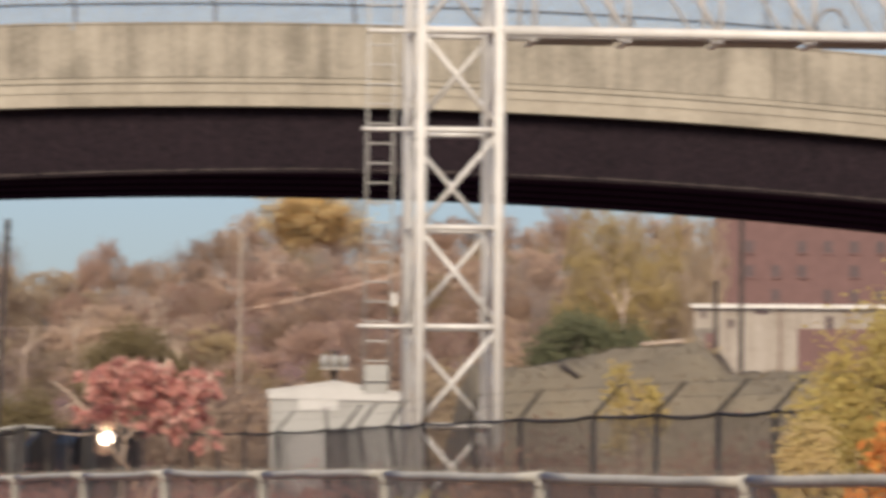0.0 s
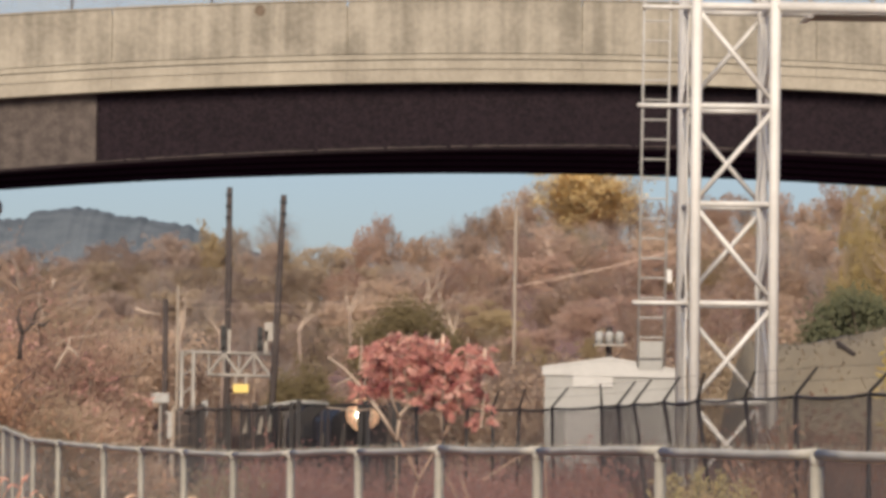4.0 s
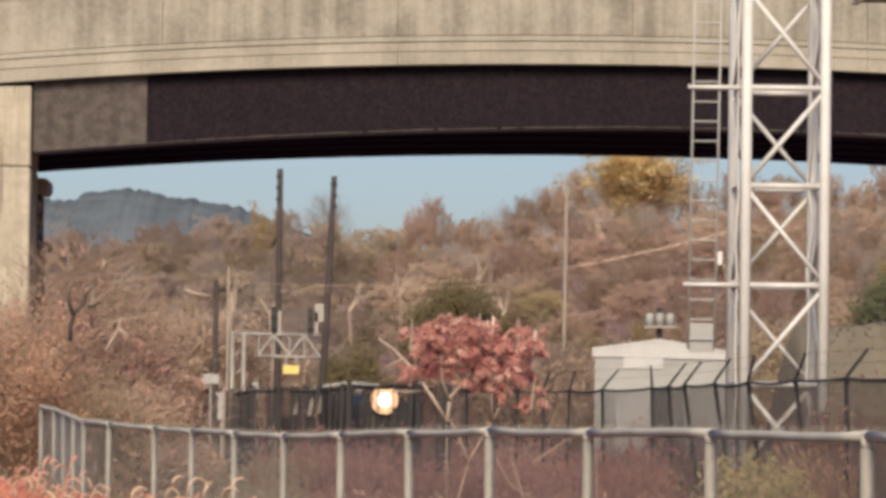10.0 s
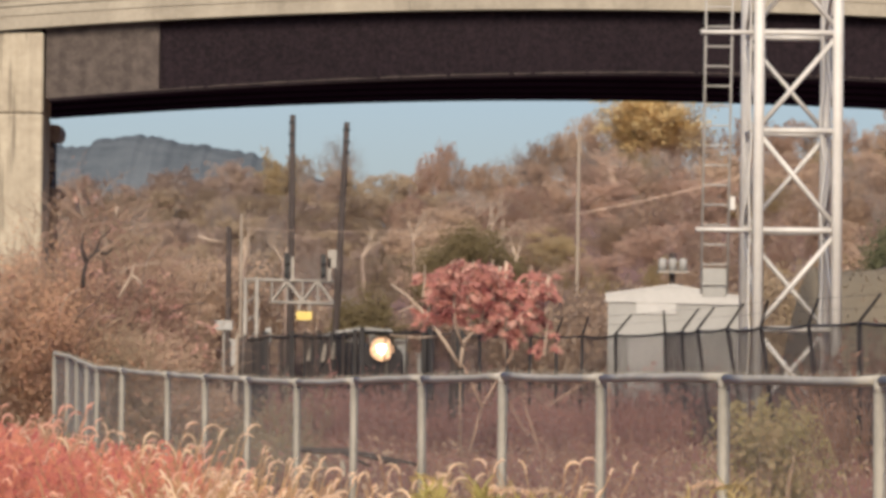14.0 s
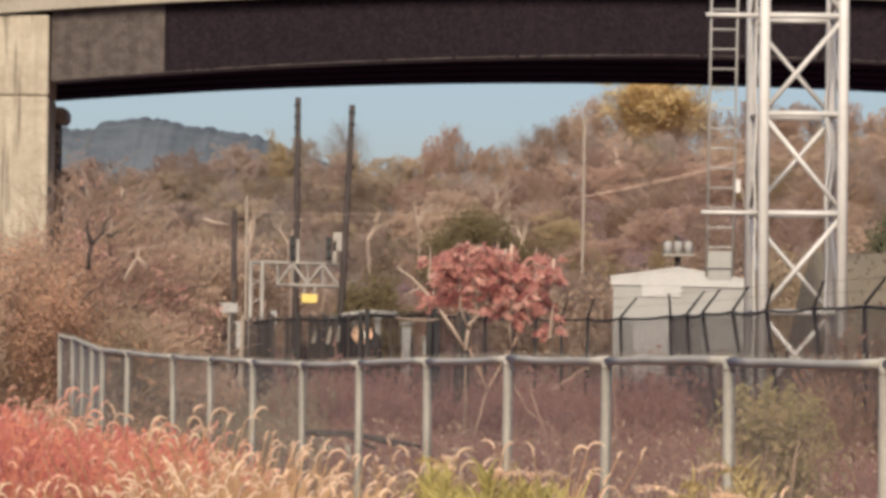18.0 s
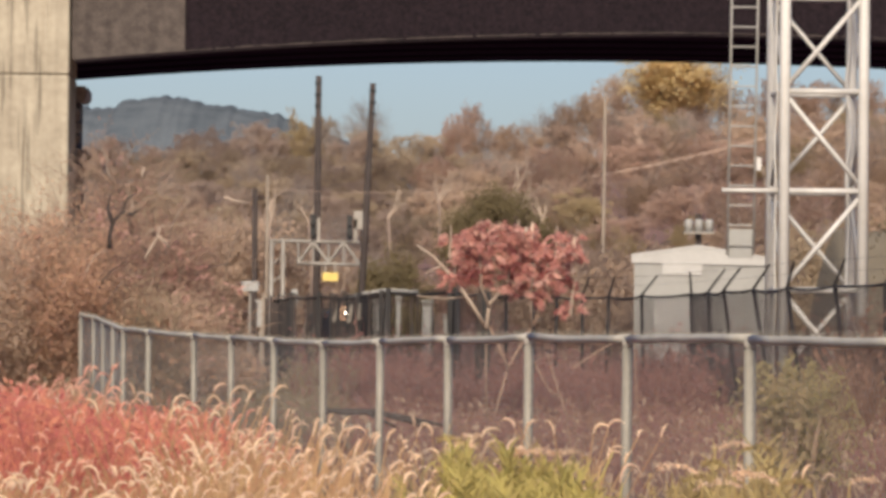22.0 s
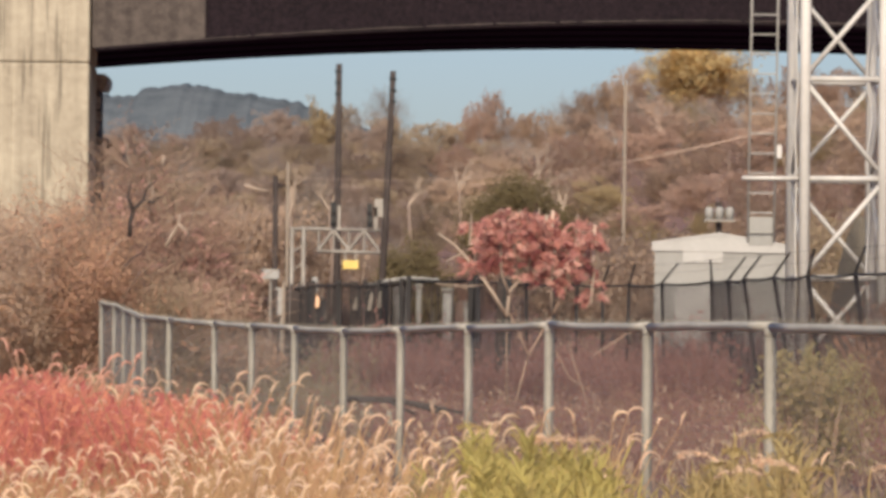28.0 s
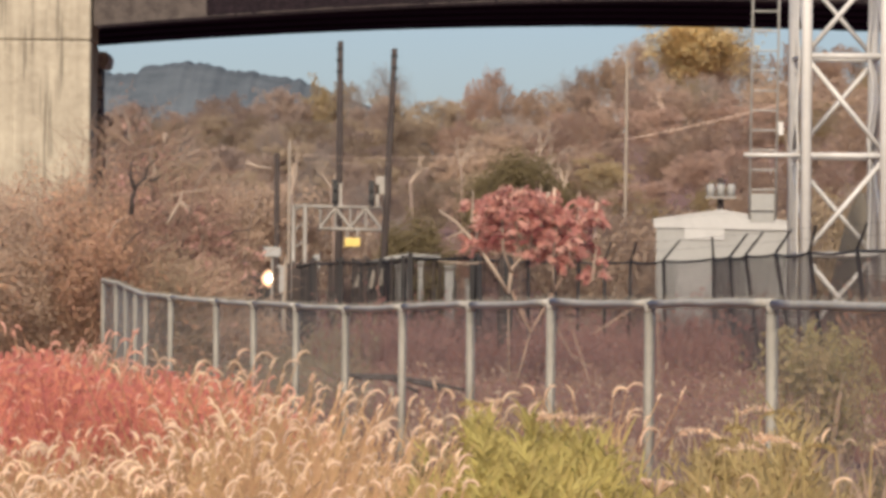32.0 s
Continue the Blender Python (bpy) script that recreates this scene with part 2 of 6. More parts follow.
L_STRAW = leafmat("grass_straw", (0.63, 0.415, 0.245), (0.44, 0.283, 0.162), 1.5)
L_SEED = leafmat("grass_seed_head", (0.89, 0.70, 0.53), (0.75, 0.56, 0.41), 1.5)
L_REDGRASS = leafmat("grass_red", (0.70, 0.278, 0.208), (0.52, 0.194, 0.146), 1.0, 0.34)
L_REDSEED = leafmat("grass_red_seed", (0.83, 0.52, 0.41), (0.66, 0.37, 0.29), 1.0)
L_ORANGE = leafmat("leaf_orange", (0.80, 0.34, 0.09), (0.62, 0.25, 0.07), 1.0)
L_WEED = leafmat("weed_green", (0.61, 0.50, 0.185), (0.46, 0.38, 0.14), 1.5)


# ---- mesh building ----
class Geo:
    """Collects vertices and faces of one part."""

    def __init__(self):
        self.v, self.f = [], []

    def box(self, x0, x1, y0, y1, z0, z1):
        i = len(self.v)
        self.v += [(x0, y0, z0), (x1, y0, z0), (x1, y1, z0), (x0, y1, z0), (x0, y0, z1), (x1, y0, z1), (x1, y1, z1), (x0, y1, z1)]
        self.f += [(i + a, i + b, i + c, i + d) for a, b, c, d in ((0, 3, 2, 1), (4, 5, 6, 7), (0, 1, 5, 4), (1, 2, 6, 5), (2, 3, 7, 6), (3, 0, 4, 7))]
        return self

    def tube(self, pts, radii, n=8, cap=True):
        pts = [Vector(p) for p in pts]
        if not hasattr(radii, "__len__"):
            radii = [radii] * len(pts)
        start = len(self.v)
        for k, p in enumerate(pts):
            d = (pts[min(k + 1, len(pts) - 1)] - pts[max(k - 1, 0)])
            d = d.normalized() if d.length > 1e-9 else Vector((0, 0, 1))
            a = d.cross(Vector((0, 1, 0)) if abs(d.y) < 0.9 else Vector((1, 0, 0))).normalized()
            b = d.cross(a)
            for j in range(n):
                t = 2 * math.pi * j / n
                q = p + (a * math.cos(t) + b * math.sin(t)) * radii[k]
                self.v.append((q.x, q.y, q.z))
        for k in range(len(pts) - 1):
            o = start + k * n
            for j in range(n):
                self.f.append((o + j, o + (j + 1) % n, o + n + (j + 1) % n, o + n + j))
        if cap:
            self.f.append(tuple(start + j for j in reversed(range(n))))
            self.f.append(tuple(start + (len(pts) - 1) * n + j for j in range(n)))
        return self

    def leaf(self, p, along, side, bend=0.0):
        """A pointed leaf of two bent triangles pairs."""
        i = len(self.v)
        p, along, side = Vector(p), Vector(along), Vector(side)
        m = p + along * 0.5
        lift = along.cross(side)
        if lift.length > 1e-9:
            lift = lift.normalized() * bend * along.length
        for q in (p, m + side * 0.5 + lift, p + along, m - side * 0.5 + lift):
            self.v.append((q.x, q.y, q.z))
        self.f += [(i, i + 1, i + 2), (i, i + 2, i + 3)]
        return self

    def facing(self, p, normal, size, ratio, gen):
        """A leaf whose face looks along normal."""
        n = Vector(normal)
        a = n.cross(rv(1, gen))
        if a.length < 1e-6:
            a = Vector((1, 0, 0))
        a.normalize()
        b = n.cross(a)
        b = b.normalized() if b.length > 1e-6 else Vector((0, 0, 1))
        return self.leaf(p, a * size, b * size * ratio, gen.uniform(-0.12, 0.12))

    def blade(self, p, along, width, droop, gen):
        """A narrow grass blade that bends over towards its tip."""
        i = len(self.v)
        p, along = Vector(p), Vector(along)
        side = Vector((1, gen.uniform(-0.6, 0.6), 0)).normalized() * width * 0.5
        for t in (0, 0.4, 0.75):
            c = p + along * t + Vector((0, 0, -droop * along.length * t * t))
            w = side * (1 - 0.55 * t)
            self.v += [tuple(c - w), tuple(c + w)]
        self.v.append(tuple(p + along + Vector((0, 0, -droop * along.length))))
        self.f += [(i, i + 1, i + 3, i + 2), (i + 2, i + 3, i + 5, i + 4), (i + 4, i + 5, i + 6)]
        return self

    def prism(self, outline, y0, y1):
        """An outline of (x, z), counter-clockwise seen from -y, pushed from y0 to y1."""
        i, n = len(self.v), len(outline)
        self.v += [(x, y0, z) for x, z in outline] + [(x, y1, z) for x, z in outline]
        self.f.append(tuple(range(i, i + n)))
        self.f.append(tuple(i + n + k for k in reversed(range(n))))
        self.f += [(i + k, i + n + k, i + n + (k + 1) % n, i + (k + 1) % n) for k in range(n)]
        return self

    def strip(self, xs, low, high, y0, y1):
        """A long beam that follows curves low(x) and high(x)."""
        i = len(self.v)
        for x in xs:
            self.v += [(x, y0, low(x)), (x, y0, high(x)), (x, y1, high(x)), (x, y1, low(x))]
        for k in range(len(xs) - 1):
            a, b = i + 4 * k, i + 4 * k + 4
            for j in range(4):
                self.f.append((a + j, a + (j + 1) % 4, b + (j + 1) % 4, b + j))
        e = i + 4 * (len(xs) - 1)
        self.f += [(i, i + 3, i + 2, i + 1), (e, e + 1, e + 2, e + 3)]
        return self

    def data(self, name, material, smooth=False):
        me = bpy.data.meshes.new(name)
        me.from_pydata(self.v, [], self.f)
        me.materials.append(material)
        if smooth:
            me.polygons.foreach_set("use_smooth", [True] * len(me.polygons))
        me.update()
        return me


def part(name, geo, material, parent=None, label="", smooth=False, bevel=0.0):
    ob = new(name, geo if isinstance(geo, bpy.types.Mesh) else geo.data(name, material, smooth))
    if parent is not None:
        ob.parent = parent
    if label:
        tagged(ob, label)
    if bevel:
        b = ob.modifiers.new("edges", "BEVEL")
        b.width, b.segments, b.limit_method = bevel, 2, "ANGLE"
    return ob


def thing(name, label, category, at=(0, 0, 0), group="", kind=""):
    ob = new(name)
    ob.location = at
    return tagged(ob, label, category, group, kind)


rnd = random.Random(7)


def rv(r=1.0, g=rnd):
    return Vector((g.uniform(-r, r), g.uniform(-r, r), g.uniform(-r, r)))


# ---- ground ----
def smooth_step(a, b, t):
    t = min(1, max(0, (t - a) / (b - a)))     # also runs downwards where b < a
    return t * t * (3 - 2 * t)


def between(pts, u):
    """The value at u on a line of straight pieces."""
    for (a, ha), (b, hb) in zip(pts, pts[1:]):
        if a <= u <= b:
            return ha + (hb - ha) * (u - a) / (b - a)
    return pts[0][1] if u < pts[0][0] else pts[-1][1]


HILL = ((-1500, 300), (-700, 235), (-300, 258), (30, 240), (90, 268), (160, 256), (330, 335), (900, 342), (2500, 300))


def ground_z(x, y):
    """The verge, the lower track bed, and the wooded hillside that climbs behind it."""
    z = -2.0 * smooth_step(100, 122, y)
    if y > 300:
        z += between(HILL, x * 9000 / y) / 9 * min(1, (y - 300) / 700) * (1 - smooth_step(1060, 1500, y))
    z += 0.10 * (noise.noise(Vector((x * 0.25, y * 0.2, 3.1)))) * smooth_step(16, 24, y)
    return z - 0.12


def build_ground():
    g = Geo()
    ys = [-40, -15, 0, 8] + [12 + 2 * k for k in range(60)] + [135 + 12 * k for k in range(14)] + [305 + 25 * k for k in range(50)] + [1600, 2000, 3200, 4600]
    cols = 61
    for y in ys:
        w = 60 + max(y, 0) * 0.9
        for c in range(cols):
            x = w * (2 * c / (cols - 1) - 1)
            x = x * (0.25 + 0.75 * abs(2 * c / (cols - 1) - 1))
            g.v.append((x, y, ground_z(x, y)))
    for r in range(len(ys) - 1):
        for c in range(cols - 1):
            a = r * cols + c
            g.f.append((a, a + 1, a + cols + 1, a + cols))
    tagged(part("ground", g, M_SOIL, smooth=True), "brown autumn ground of dry litter and soil", "ground", kind="structure")


build_ground()


RIDGE = ((-1600, 380), (-700, 393), (-600, 391), (-575, 388), (-556, 387), (-540, 398), (-520, 407), (-490, 411), (-440, 411), (-412, 408), (-395, 401), (-370, 396), (-330, 392), (-290, 387), (-250, 378), (-150, 340), (60, 260), (1600, 200))


def build_ridge():
    g = Geo()
    n = 700
    for k in range(n + 1):
        x = -420 + 840 * k / n
        u = x * 9000 / 2500
        h = 1.27 + 2500 / 9000 * (between(RIDGE, u) + 5 * noise.noise(Vector((x * 0.09, 0, 0))) + 6 * noise.noise(Vector((x * 0.3, 5, 0))) + 1.5 * noise.noise(Vector((x * 0.7, 9, 0))))
        for j in range(12):
            f = j / 10
            top = f if f <= 1 else 0.75
            wob = 6.0 * noise.noise(Vector((x * 0.06, f * 7.0, 1.0))) + 3.2 * noise.noise(Vector((x * 0.16, f * 16.0, 4.0))) if 0 < j < 10 else 0
            g.v.append((x, 2240 + 300 * f + wob, max(0, h * math.sin(min(1, f) * math.pi / 2) * (top / max(f, 1e-6) if f > 1 else 1) + wob * 0.35)))
    for k in range(n):
        for j in range(11):
            a = k * 12 + j
            g.f.append((a, a + 12, a + 13, a + 1))
    tagged(part("backdrop_ridge", g, M_HILL_HAZED, smooth=True), "far wooded ridge with haze painted into its blue-grey colour", "hill", kind="structure")


build_ridge()

# ---- road bridge ----
BX0, BX1, BY = -26.0, 27.0, 114.0


def crest(x):
    return -0.0031 * (x - 5.3) ** 2


def keel(x):
    """The near girder's lower edge, which dips towards the pier."""
    return 7.96 + crest(x) + 0.0148 * min(0, x - 6)


def span(a, b, step=1.0):
    n = max(2, int(round((b - a) / step)) + 1)
    return [a + (b - a) * k / (n - 1) for k in range(n)]


def build_bridge():
    br = thing("road_bridge", "concrete and dark steel girder road bridge over the tracks", "bridge", (0, BY, 0))
    xs = span(BX0, BX1)
    joints = [0.25 + 5.28 * k for k in range(-5, 6)]
    edges = [BX0] + joints + [BX1]
    for a, b in zip(edges, edges[1:]):
        part("parapet_panel", Geo().strip(span(a + 0.012, b - 0.012, 0.88), lambda x: 10.018 + crest(x), lambda x: 11.22 + crest(x), 0.03, 0.42), M_CONC, br)
        part("parapet_coping", Geo().strip(span(a + 0.012, b - 0.012, 0.88), lambda x: 11.22 + crest(x), lambda x: 11.26 + crest(x), 0.0, 0.46), M_CONC_L, br)
    part("parapet_core", Geo().strip(xs, lambda x: 10.0 + crest(x), lambda x: 11.1 + crest(x), 0.1, 0.36), M_CONC, br)
    part("edge_ledge", Geo().strip(xs, lambda x: 9.885 + crest(x), lambda x: 9.995 + crest(x), -0.03, 0.5), M_CONC_L, br)
    part("edge_groove", Geo().strip(xs, lambda x: 9.66 + crest(x), lambda x: 9.70 + crest(x), -0.085, 0.1), M_CONC_L, br)
    for k, (a, b) in enumerate(zip(edges, edges[1:])):
        part("edge_beam", Geo().strip(span(a + 0.003, b - 0.003, 0.88), lambda x: 9.36 + crest(x), lambda x: 9.856 + crest(x), -0.06, 0.5), M_CONC_L, br)
    part("deck", Geo().strip(xs, lambda x: 9.5 + crest(x), lambda x: 9.95 + crest(x), 0.5, 11.5), M_DECK_SHADE, br)
    part("far_parapet", Geo().strip(xs, lambda x: 9.4 + crest(x), lambda x: 11.2 + crest(x), 11.5, 11.9), M_CONC, br)
    xl, xe = -7.93, -5.37
    # inner girders get the shade colour, only the near one its steel
    for k, y in enumerate((0.32, 3.0, 5.7, 8.4, 11.1)):
        a = xe if k == 0 else -12.8
        part("girder_web", Geo().strip(span(a, BX1), keel if k == 0 else lambda x: 7.96 + crest(x), lambda x: 9.5 + crest(x), y, y + 0.05), M_STEEL if k == 0 else M_DECK_SHADE, br)
        part("girder_flange", Geo().strip(span(xl + 0.1 if k == 0 else -12.8, BX1), (lambda x: keel(x) - 0.06) if k == 0 else lambda x: 7.9 + crest(x), keel if k == 0 else lambda x: 7.96 + crest(x), y - 0.2, y + 0.25), M_STEEL if k == 0 else M_DECK_SHADE, br)
    # sheet added so the shaded underside reads as one even dark band
    part("soffit_panel", Geo().strip(span(-12.8, BX1), lambda x: 7.93 + crest(x), lambda x: 7.945 + crest(x), 0.6, 11.0), M_SOFFIT_SHADE, br, "near-black sheet added for the shade under the deck")
    # short pale strips painted in for the light that catches the lower flange
    x = xe
    while x < BX1 - 1:
        w = rnd.uniform(0.3, 1.3)
        part("flange_edge", Geo().strip(span(x, x + w, 0.3), lambda x: keel(x) + 0.002, lambda x: keel(x) + 0.015 + rnd.uniform(0, 0.016), 0.1, 0.3), M_STEEL_END, br)
        x += w + rnd.uniform(0.0, 0.12)
    part("girder_end_panel", Geo().strip(span(xl + 0.02, xe, 0.6), lambda x: keel(x) + 0.012, lambda x: 9.36 + crest(x), 0.25, 0.4), M_STEEL_END, br, "lighter grey painted girder end")
    for x in span(-3.0, 26.0, 3.05):
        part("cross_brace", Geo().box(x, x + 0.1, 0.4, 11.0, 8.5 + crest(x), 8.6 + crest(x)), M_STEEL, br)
    part("scupper", Geo().prism([(-1.72 + 0.13 * math.cos(a), 11.05 + crest(-1.7) + 0.13 * math.sin(a)) for a in (0.3, 0.9, 1.4, 2.1, 2.8, 3.5, 4.3, 5.0, 5.7)], 0.018, 0.3), M_STAIN, br, "dark stained drain opening")
    # wire fence on the parapet
    for k in range(-8, 9):
        x = 0.33 + 3.14 * k
        z = 11.26 + crest(x)
        part("fence_post", Geo().tube([(x, 0.23, z - 0.1), (x, 0.23, z + 0.36), (x - 0.06, 0.2, z + 0.44), (x - 0.06, 0.2, z + 1.9)], (0.036, 0.036, 0.03, 0.02), 6), M_FENCEGREY, br)
    part("fence_rail", Geo().tube([(x, 0.2, 11.69 + crest(x)) for x in span(BX0, BX1, 1.5)], 0.024, 5), M_FENCEGREY, br)
    part("fence_rail", Geo().tube([(x, 0.23, 13.1 + crest(x)) for x in span(BX0, BX1, 1.5)], 0.02, 5), M_WIRE, br)
    g = Geo()
    for k in range(int((BX1 - BX0) / 0.05)):
        x = BX0 + 0.05 * k
        z = 11.3 + crest(x)
        g.tube([(x, 0.23, z), (x + 1.8, 0.23, z + 1.8)], 0.0085, 3, False)
        g.tube([(x + 1.8, 0.235, z), (x, 0.235, z + 1.8)], 0.0085, 3, False)
    tagged(part("fence_mesh", g, M_PALEWIRE, br), kind="stuff")
    # pier
    pier = thing("bridge_pier", "tall cast concrete bridge pier with board joints and stains", "pier", (0, BY, 0))
    zt = 9.36 + crest(-9)
    part("pier_shaft", Geo().box(-13.4, -7.95, 0.06, 2.6, -2.5, 6.872), M_PIER, pier, bevel=0.05)
    part("pier_head", Geo().box(-13.4, -7.95, 0.06, 2.6, 6.89, zt - 0.02), M_PIER, pier, bevel=0.05)
    part("joint_core", Geo().box(-13.35, -8.0, 0.12, 2.5, 6.8, 6.95), M_PIER, pier)
    for x, a, b in ((-8.5, 6.95, zt - 0.2), (-9.74, -2.4, 6.8)):
        part("pilaster_strip", Geo().box(x - 0.05, x + 0.05, 0.04, 0.06, a, b), M_PIER, pier)
    far = thing("bridge_pier", "far side bridge pier with a stepped cap, overgrown by dark vine", "pier", (0, BY, 0))
    part("pier_shaft", Geo().box(-9.6, -8.42, 10.2, 11.8, -2.5, 6.9), M_CREO, far)
    part("pier_cap", Geo().prism([(-9.6, 6.72), (-8.3, 6.72), (-8.22, 6.82), (-8.21, 7.0), (-8.27, 7.1), (-9.6, 7.15)], 10.0, 12.0), M_PIERDARK, far, "stained stone cap")
    z = 6.6
    while z > -2.0:
        h, e = rnd.uniform(0.22, 0.5), rnd.uniform(-8.42, -8.25)
        part("stone", Geo().prism([(-9.6, z - h), (e - rnd.uniform(0, 0.06), z - h), (e, z - h * 0.6), (e - 0.01, z - 0.08), (e - rnd.uniform(0.02, 0.09), z - 0.03), (-9.6, z - 0.03)], 10.06, 10.3), M_PIERDARK, far, bevel=0.02)
        z -= h + rnd.uniform(0.0, 0.12)
    g = Geo()
    for k in range(170):
        p = Vector((rnd.gauss(-8.42, 0.07), 9.9 + rnd.uniform(-0.2, 0.1), rnd.uniform(2.0, 5.9)))
        p.x += 0.1 * math.sin(p.z * 5.0)
        g.facing(p, Vector((0.2, -1, 0.4)) + rv(0.7), rnd.uniform(0.08, 0.22), 0.6, rnd)
    part("vine", g, L_MAUVE, far)


build_bridge()


# ---- signal tower with ladder and cantilever ----
def build_tower():
    tw = thing("signal_tower", "white tubular steel lattice tower with ladder and cantilever arm", "tower", (5.55, 78.0, 0))
    fx, rx, dy = (0.0, 1.21), (-0.11, 1.13), 1.25
    bars = [0.4, 1.92, 3.44, 4.97, 6.48, 8.02, 9.55]
    for x in fx:
        part("leg", Geo().tube([(x, 0, -0.2), (x, 0, 10.4)], 0.086, 14), M_WHITE, tw, smooth=True)
    for x in rx:
        part("leg", Geo().tube([(x, dy, -0.2), (x, dy, 10.4)], 0.086, 14), M_WHITE, tw, smooth=True)
    for k, z in enumerate(bars):
        big = 0.062 if k == 5 else 0.045
        part("crossbar", Geo().tube([(0.05, 0, z), (1.16, 0, z)], big, 10), M_WHITE, tw, smooth=True)
        part("crossbar", Geo().tube([(rx[0], dy, z), (rx[1], dy, z)], 0.04, 10), M_WHITE, tw, smooth=True)
        for a, b in ((0, -0.11), (1.21, 1.13)):
            part("crossbar", Geo().tube([(a, 0, z), (b, dy, z)], 0.04, 8), M_WHITE, tw, smooth=True)
    for k in range(len(bars) - 1):
        a, b = bars[k] + 0.1, bars[k + 1] - 0.1
        up = k % 2 == 1
        for (x0, x1), y, rev, r in ((fx, 0, False, 0.04), (rx, dy, True, 0.036)):
            if up != rev:
                p, q = (x0 + 0.05, y, a), (x1 - 0.05, y, b)
            else:
                p, q = (x0 + 0.05, y, b), (x1 - 0.05, y, a)
            part("diagonal", Geo().tube([p, q], r, 8), M_WHITE, tw, smooth=True)
        for a0, b0 in ((0, -0.11), (1.21, 1.13)):
            part("diagonal", Geo().tube([(a0, 0.05, a if up else b), (b0, dy - 0.05, b if up else a)], 0.03, 6), M_WHITE, tw, smooth=True)
    # conduits that sag beside the legs
    for x, y, ph, wave in ((-0.125, 0.1, 0.3, 0.02), (0.07, 1.05, 0.9, 0.05), (1.07, 1.05, 2.2, 0.045)):
        pts = [(x + wave * math.sin(4.13 * z + ph) * (0.6 + 0.4 * math.sin(1.7 * z)), y, z) for z in span(0.2, 9.8, 0.12)]
        part("conduit", Geo().tube(pts, 0.018 if wave < 0.03 else 0.026, 6), M_WHITE, tw, smooth=True)
    # ladder
    lad = part("ladder", Geo().tube([(-0.855, 0.1, 2.45), (-0.79, 0.1, 9.9)], 0.018, 8).tube([(-0.455, 0.1, 2.45), (-0.38, 0.1, 9.9)], 0.018, 8), M_LADDER, tw, smooth=True)
    z = 2.6
    while z < 9.8:
        s = (z - 2.45) / 7.45
        part("rung", Geo().tube([(-0.855 + 0.065 * s, 0.1, z), (-0.455 + 0.075 * s, 0.1, z)], 0.013, 6), M_LADDER, lad)
        z += 0.305
    part("climb_guard", Geo().box(-0.84, -0.46, 0.14, 0.15, 2.4, 2.85), M_SHED, lad, "pale plate that blocks the ladder")
    for z, x in ((3.44, -0.95), (6.48, -0.9), (8.0, -0.83)):
        part("ladder_bracket", Geo().tube([(x, 0.06, z), (-0.05, 0.06, z)], 0.035, 8), M_WHITE, tw, smooth=True)
        part("ladder_bracket", Geo().tube([(-0.1, 0.06, z - 0.03), (-0.1, 0.9, z - 0.03)], 0.03, 8), M_WHITE, tw, smooth=True)
    part("junction_box", Geo().box(-0.42, -0.35, 0.04, 0.12, 3.75, 3.95), M_WHITE, tw)
    # cantilever arm over the tracks
    arm = part("arm_chord", Geo().tube([(1.2, 0, 8.02), (11.5, 0, 7.98)], 0.085, 12), M_WHITE, tw, smooth=True)
    part("chord", Geo().tube([(1.1, dy, 8.05), (11.5, dy, 8.03)], 0.075, 10), M_WHITE, arm, smooth=True)
    part("chord", Geo().tube([(1.2, 0, 9.5), (11.5, 0, 9.46)], 0.085, 10), M_WHITE, arm, smooth=True)
    part("chord", Geo().tube([(1.1, dy, 9.5), (11.5, dy, 9.46)], 0.075, 10), M_WHITE, arm, smooth=True)
    x = 1.75
    k = 0
    while x < 11.2:
        part("web_post", Geo().tube([(x, 0, 8.0), (x, 0, 9.5)], 0.035, 8), M_WHITE, arm, smooth=True)
        part("web_post", Geo().tube([(x - 0.12, dy, 8.0), (x - 0.12, dy, 9.5)], 0.03, 8), M_WHITE, arm, smooth=True)
        if x + 1.45 < 11.4:
            part("web_diagonal", Geo().tube([(x + 1.4, 0, 8.05), (x + 0.45, 0, 9.5)], 0.042, 8), M_WHITE, arm, smooth=True)
            part("web_diagonal", Geo().tube([(x + 1.2, dy, 8.05), (x + 0.3, dy, 9.5)], 0.03, 8), M_WHITE, arm, smooth=True)
        part("walkway_plate", Geo().box(x + 0.06, x + 1.3, 0.12, 1.1, 7.90, 7.93), M_GALV, arm)
        part("walkway_bearer", Geo().box(x - 0.05, x + 0.05, 0.05, 1.2, 7.87, 7.90), M_WHITE, arm)
        x += 1.45
        k += 1
    loop = [(6.35 + 0.24 * math.cos(a), -0.1, 8.12 + 0.3 * math.sin(a)) for a in span(0, math.pi, 0.25)]
    part("cable_loop", Geo().tube(loop, 0.028, 8), M_WIRE, arm, "grey cable loop", smooth=True)


build_tower()


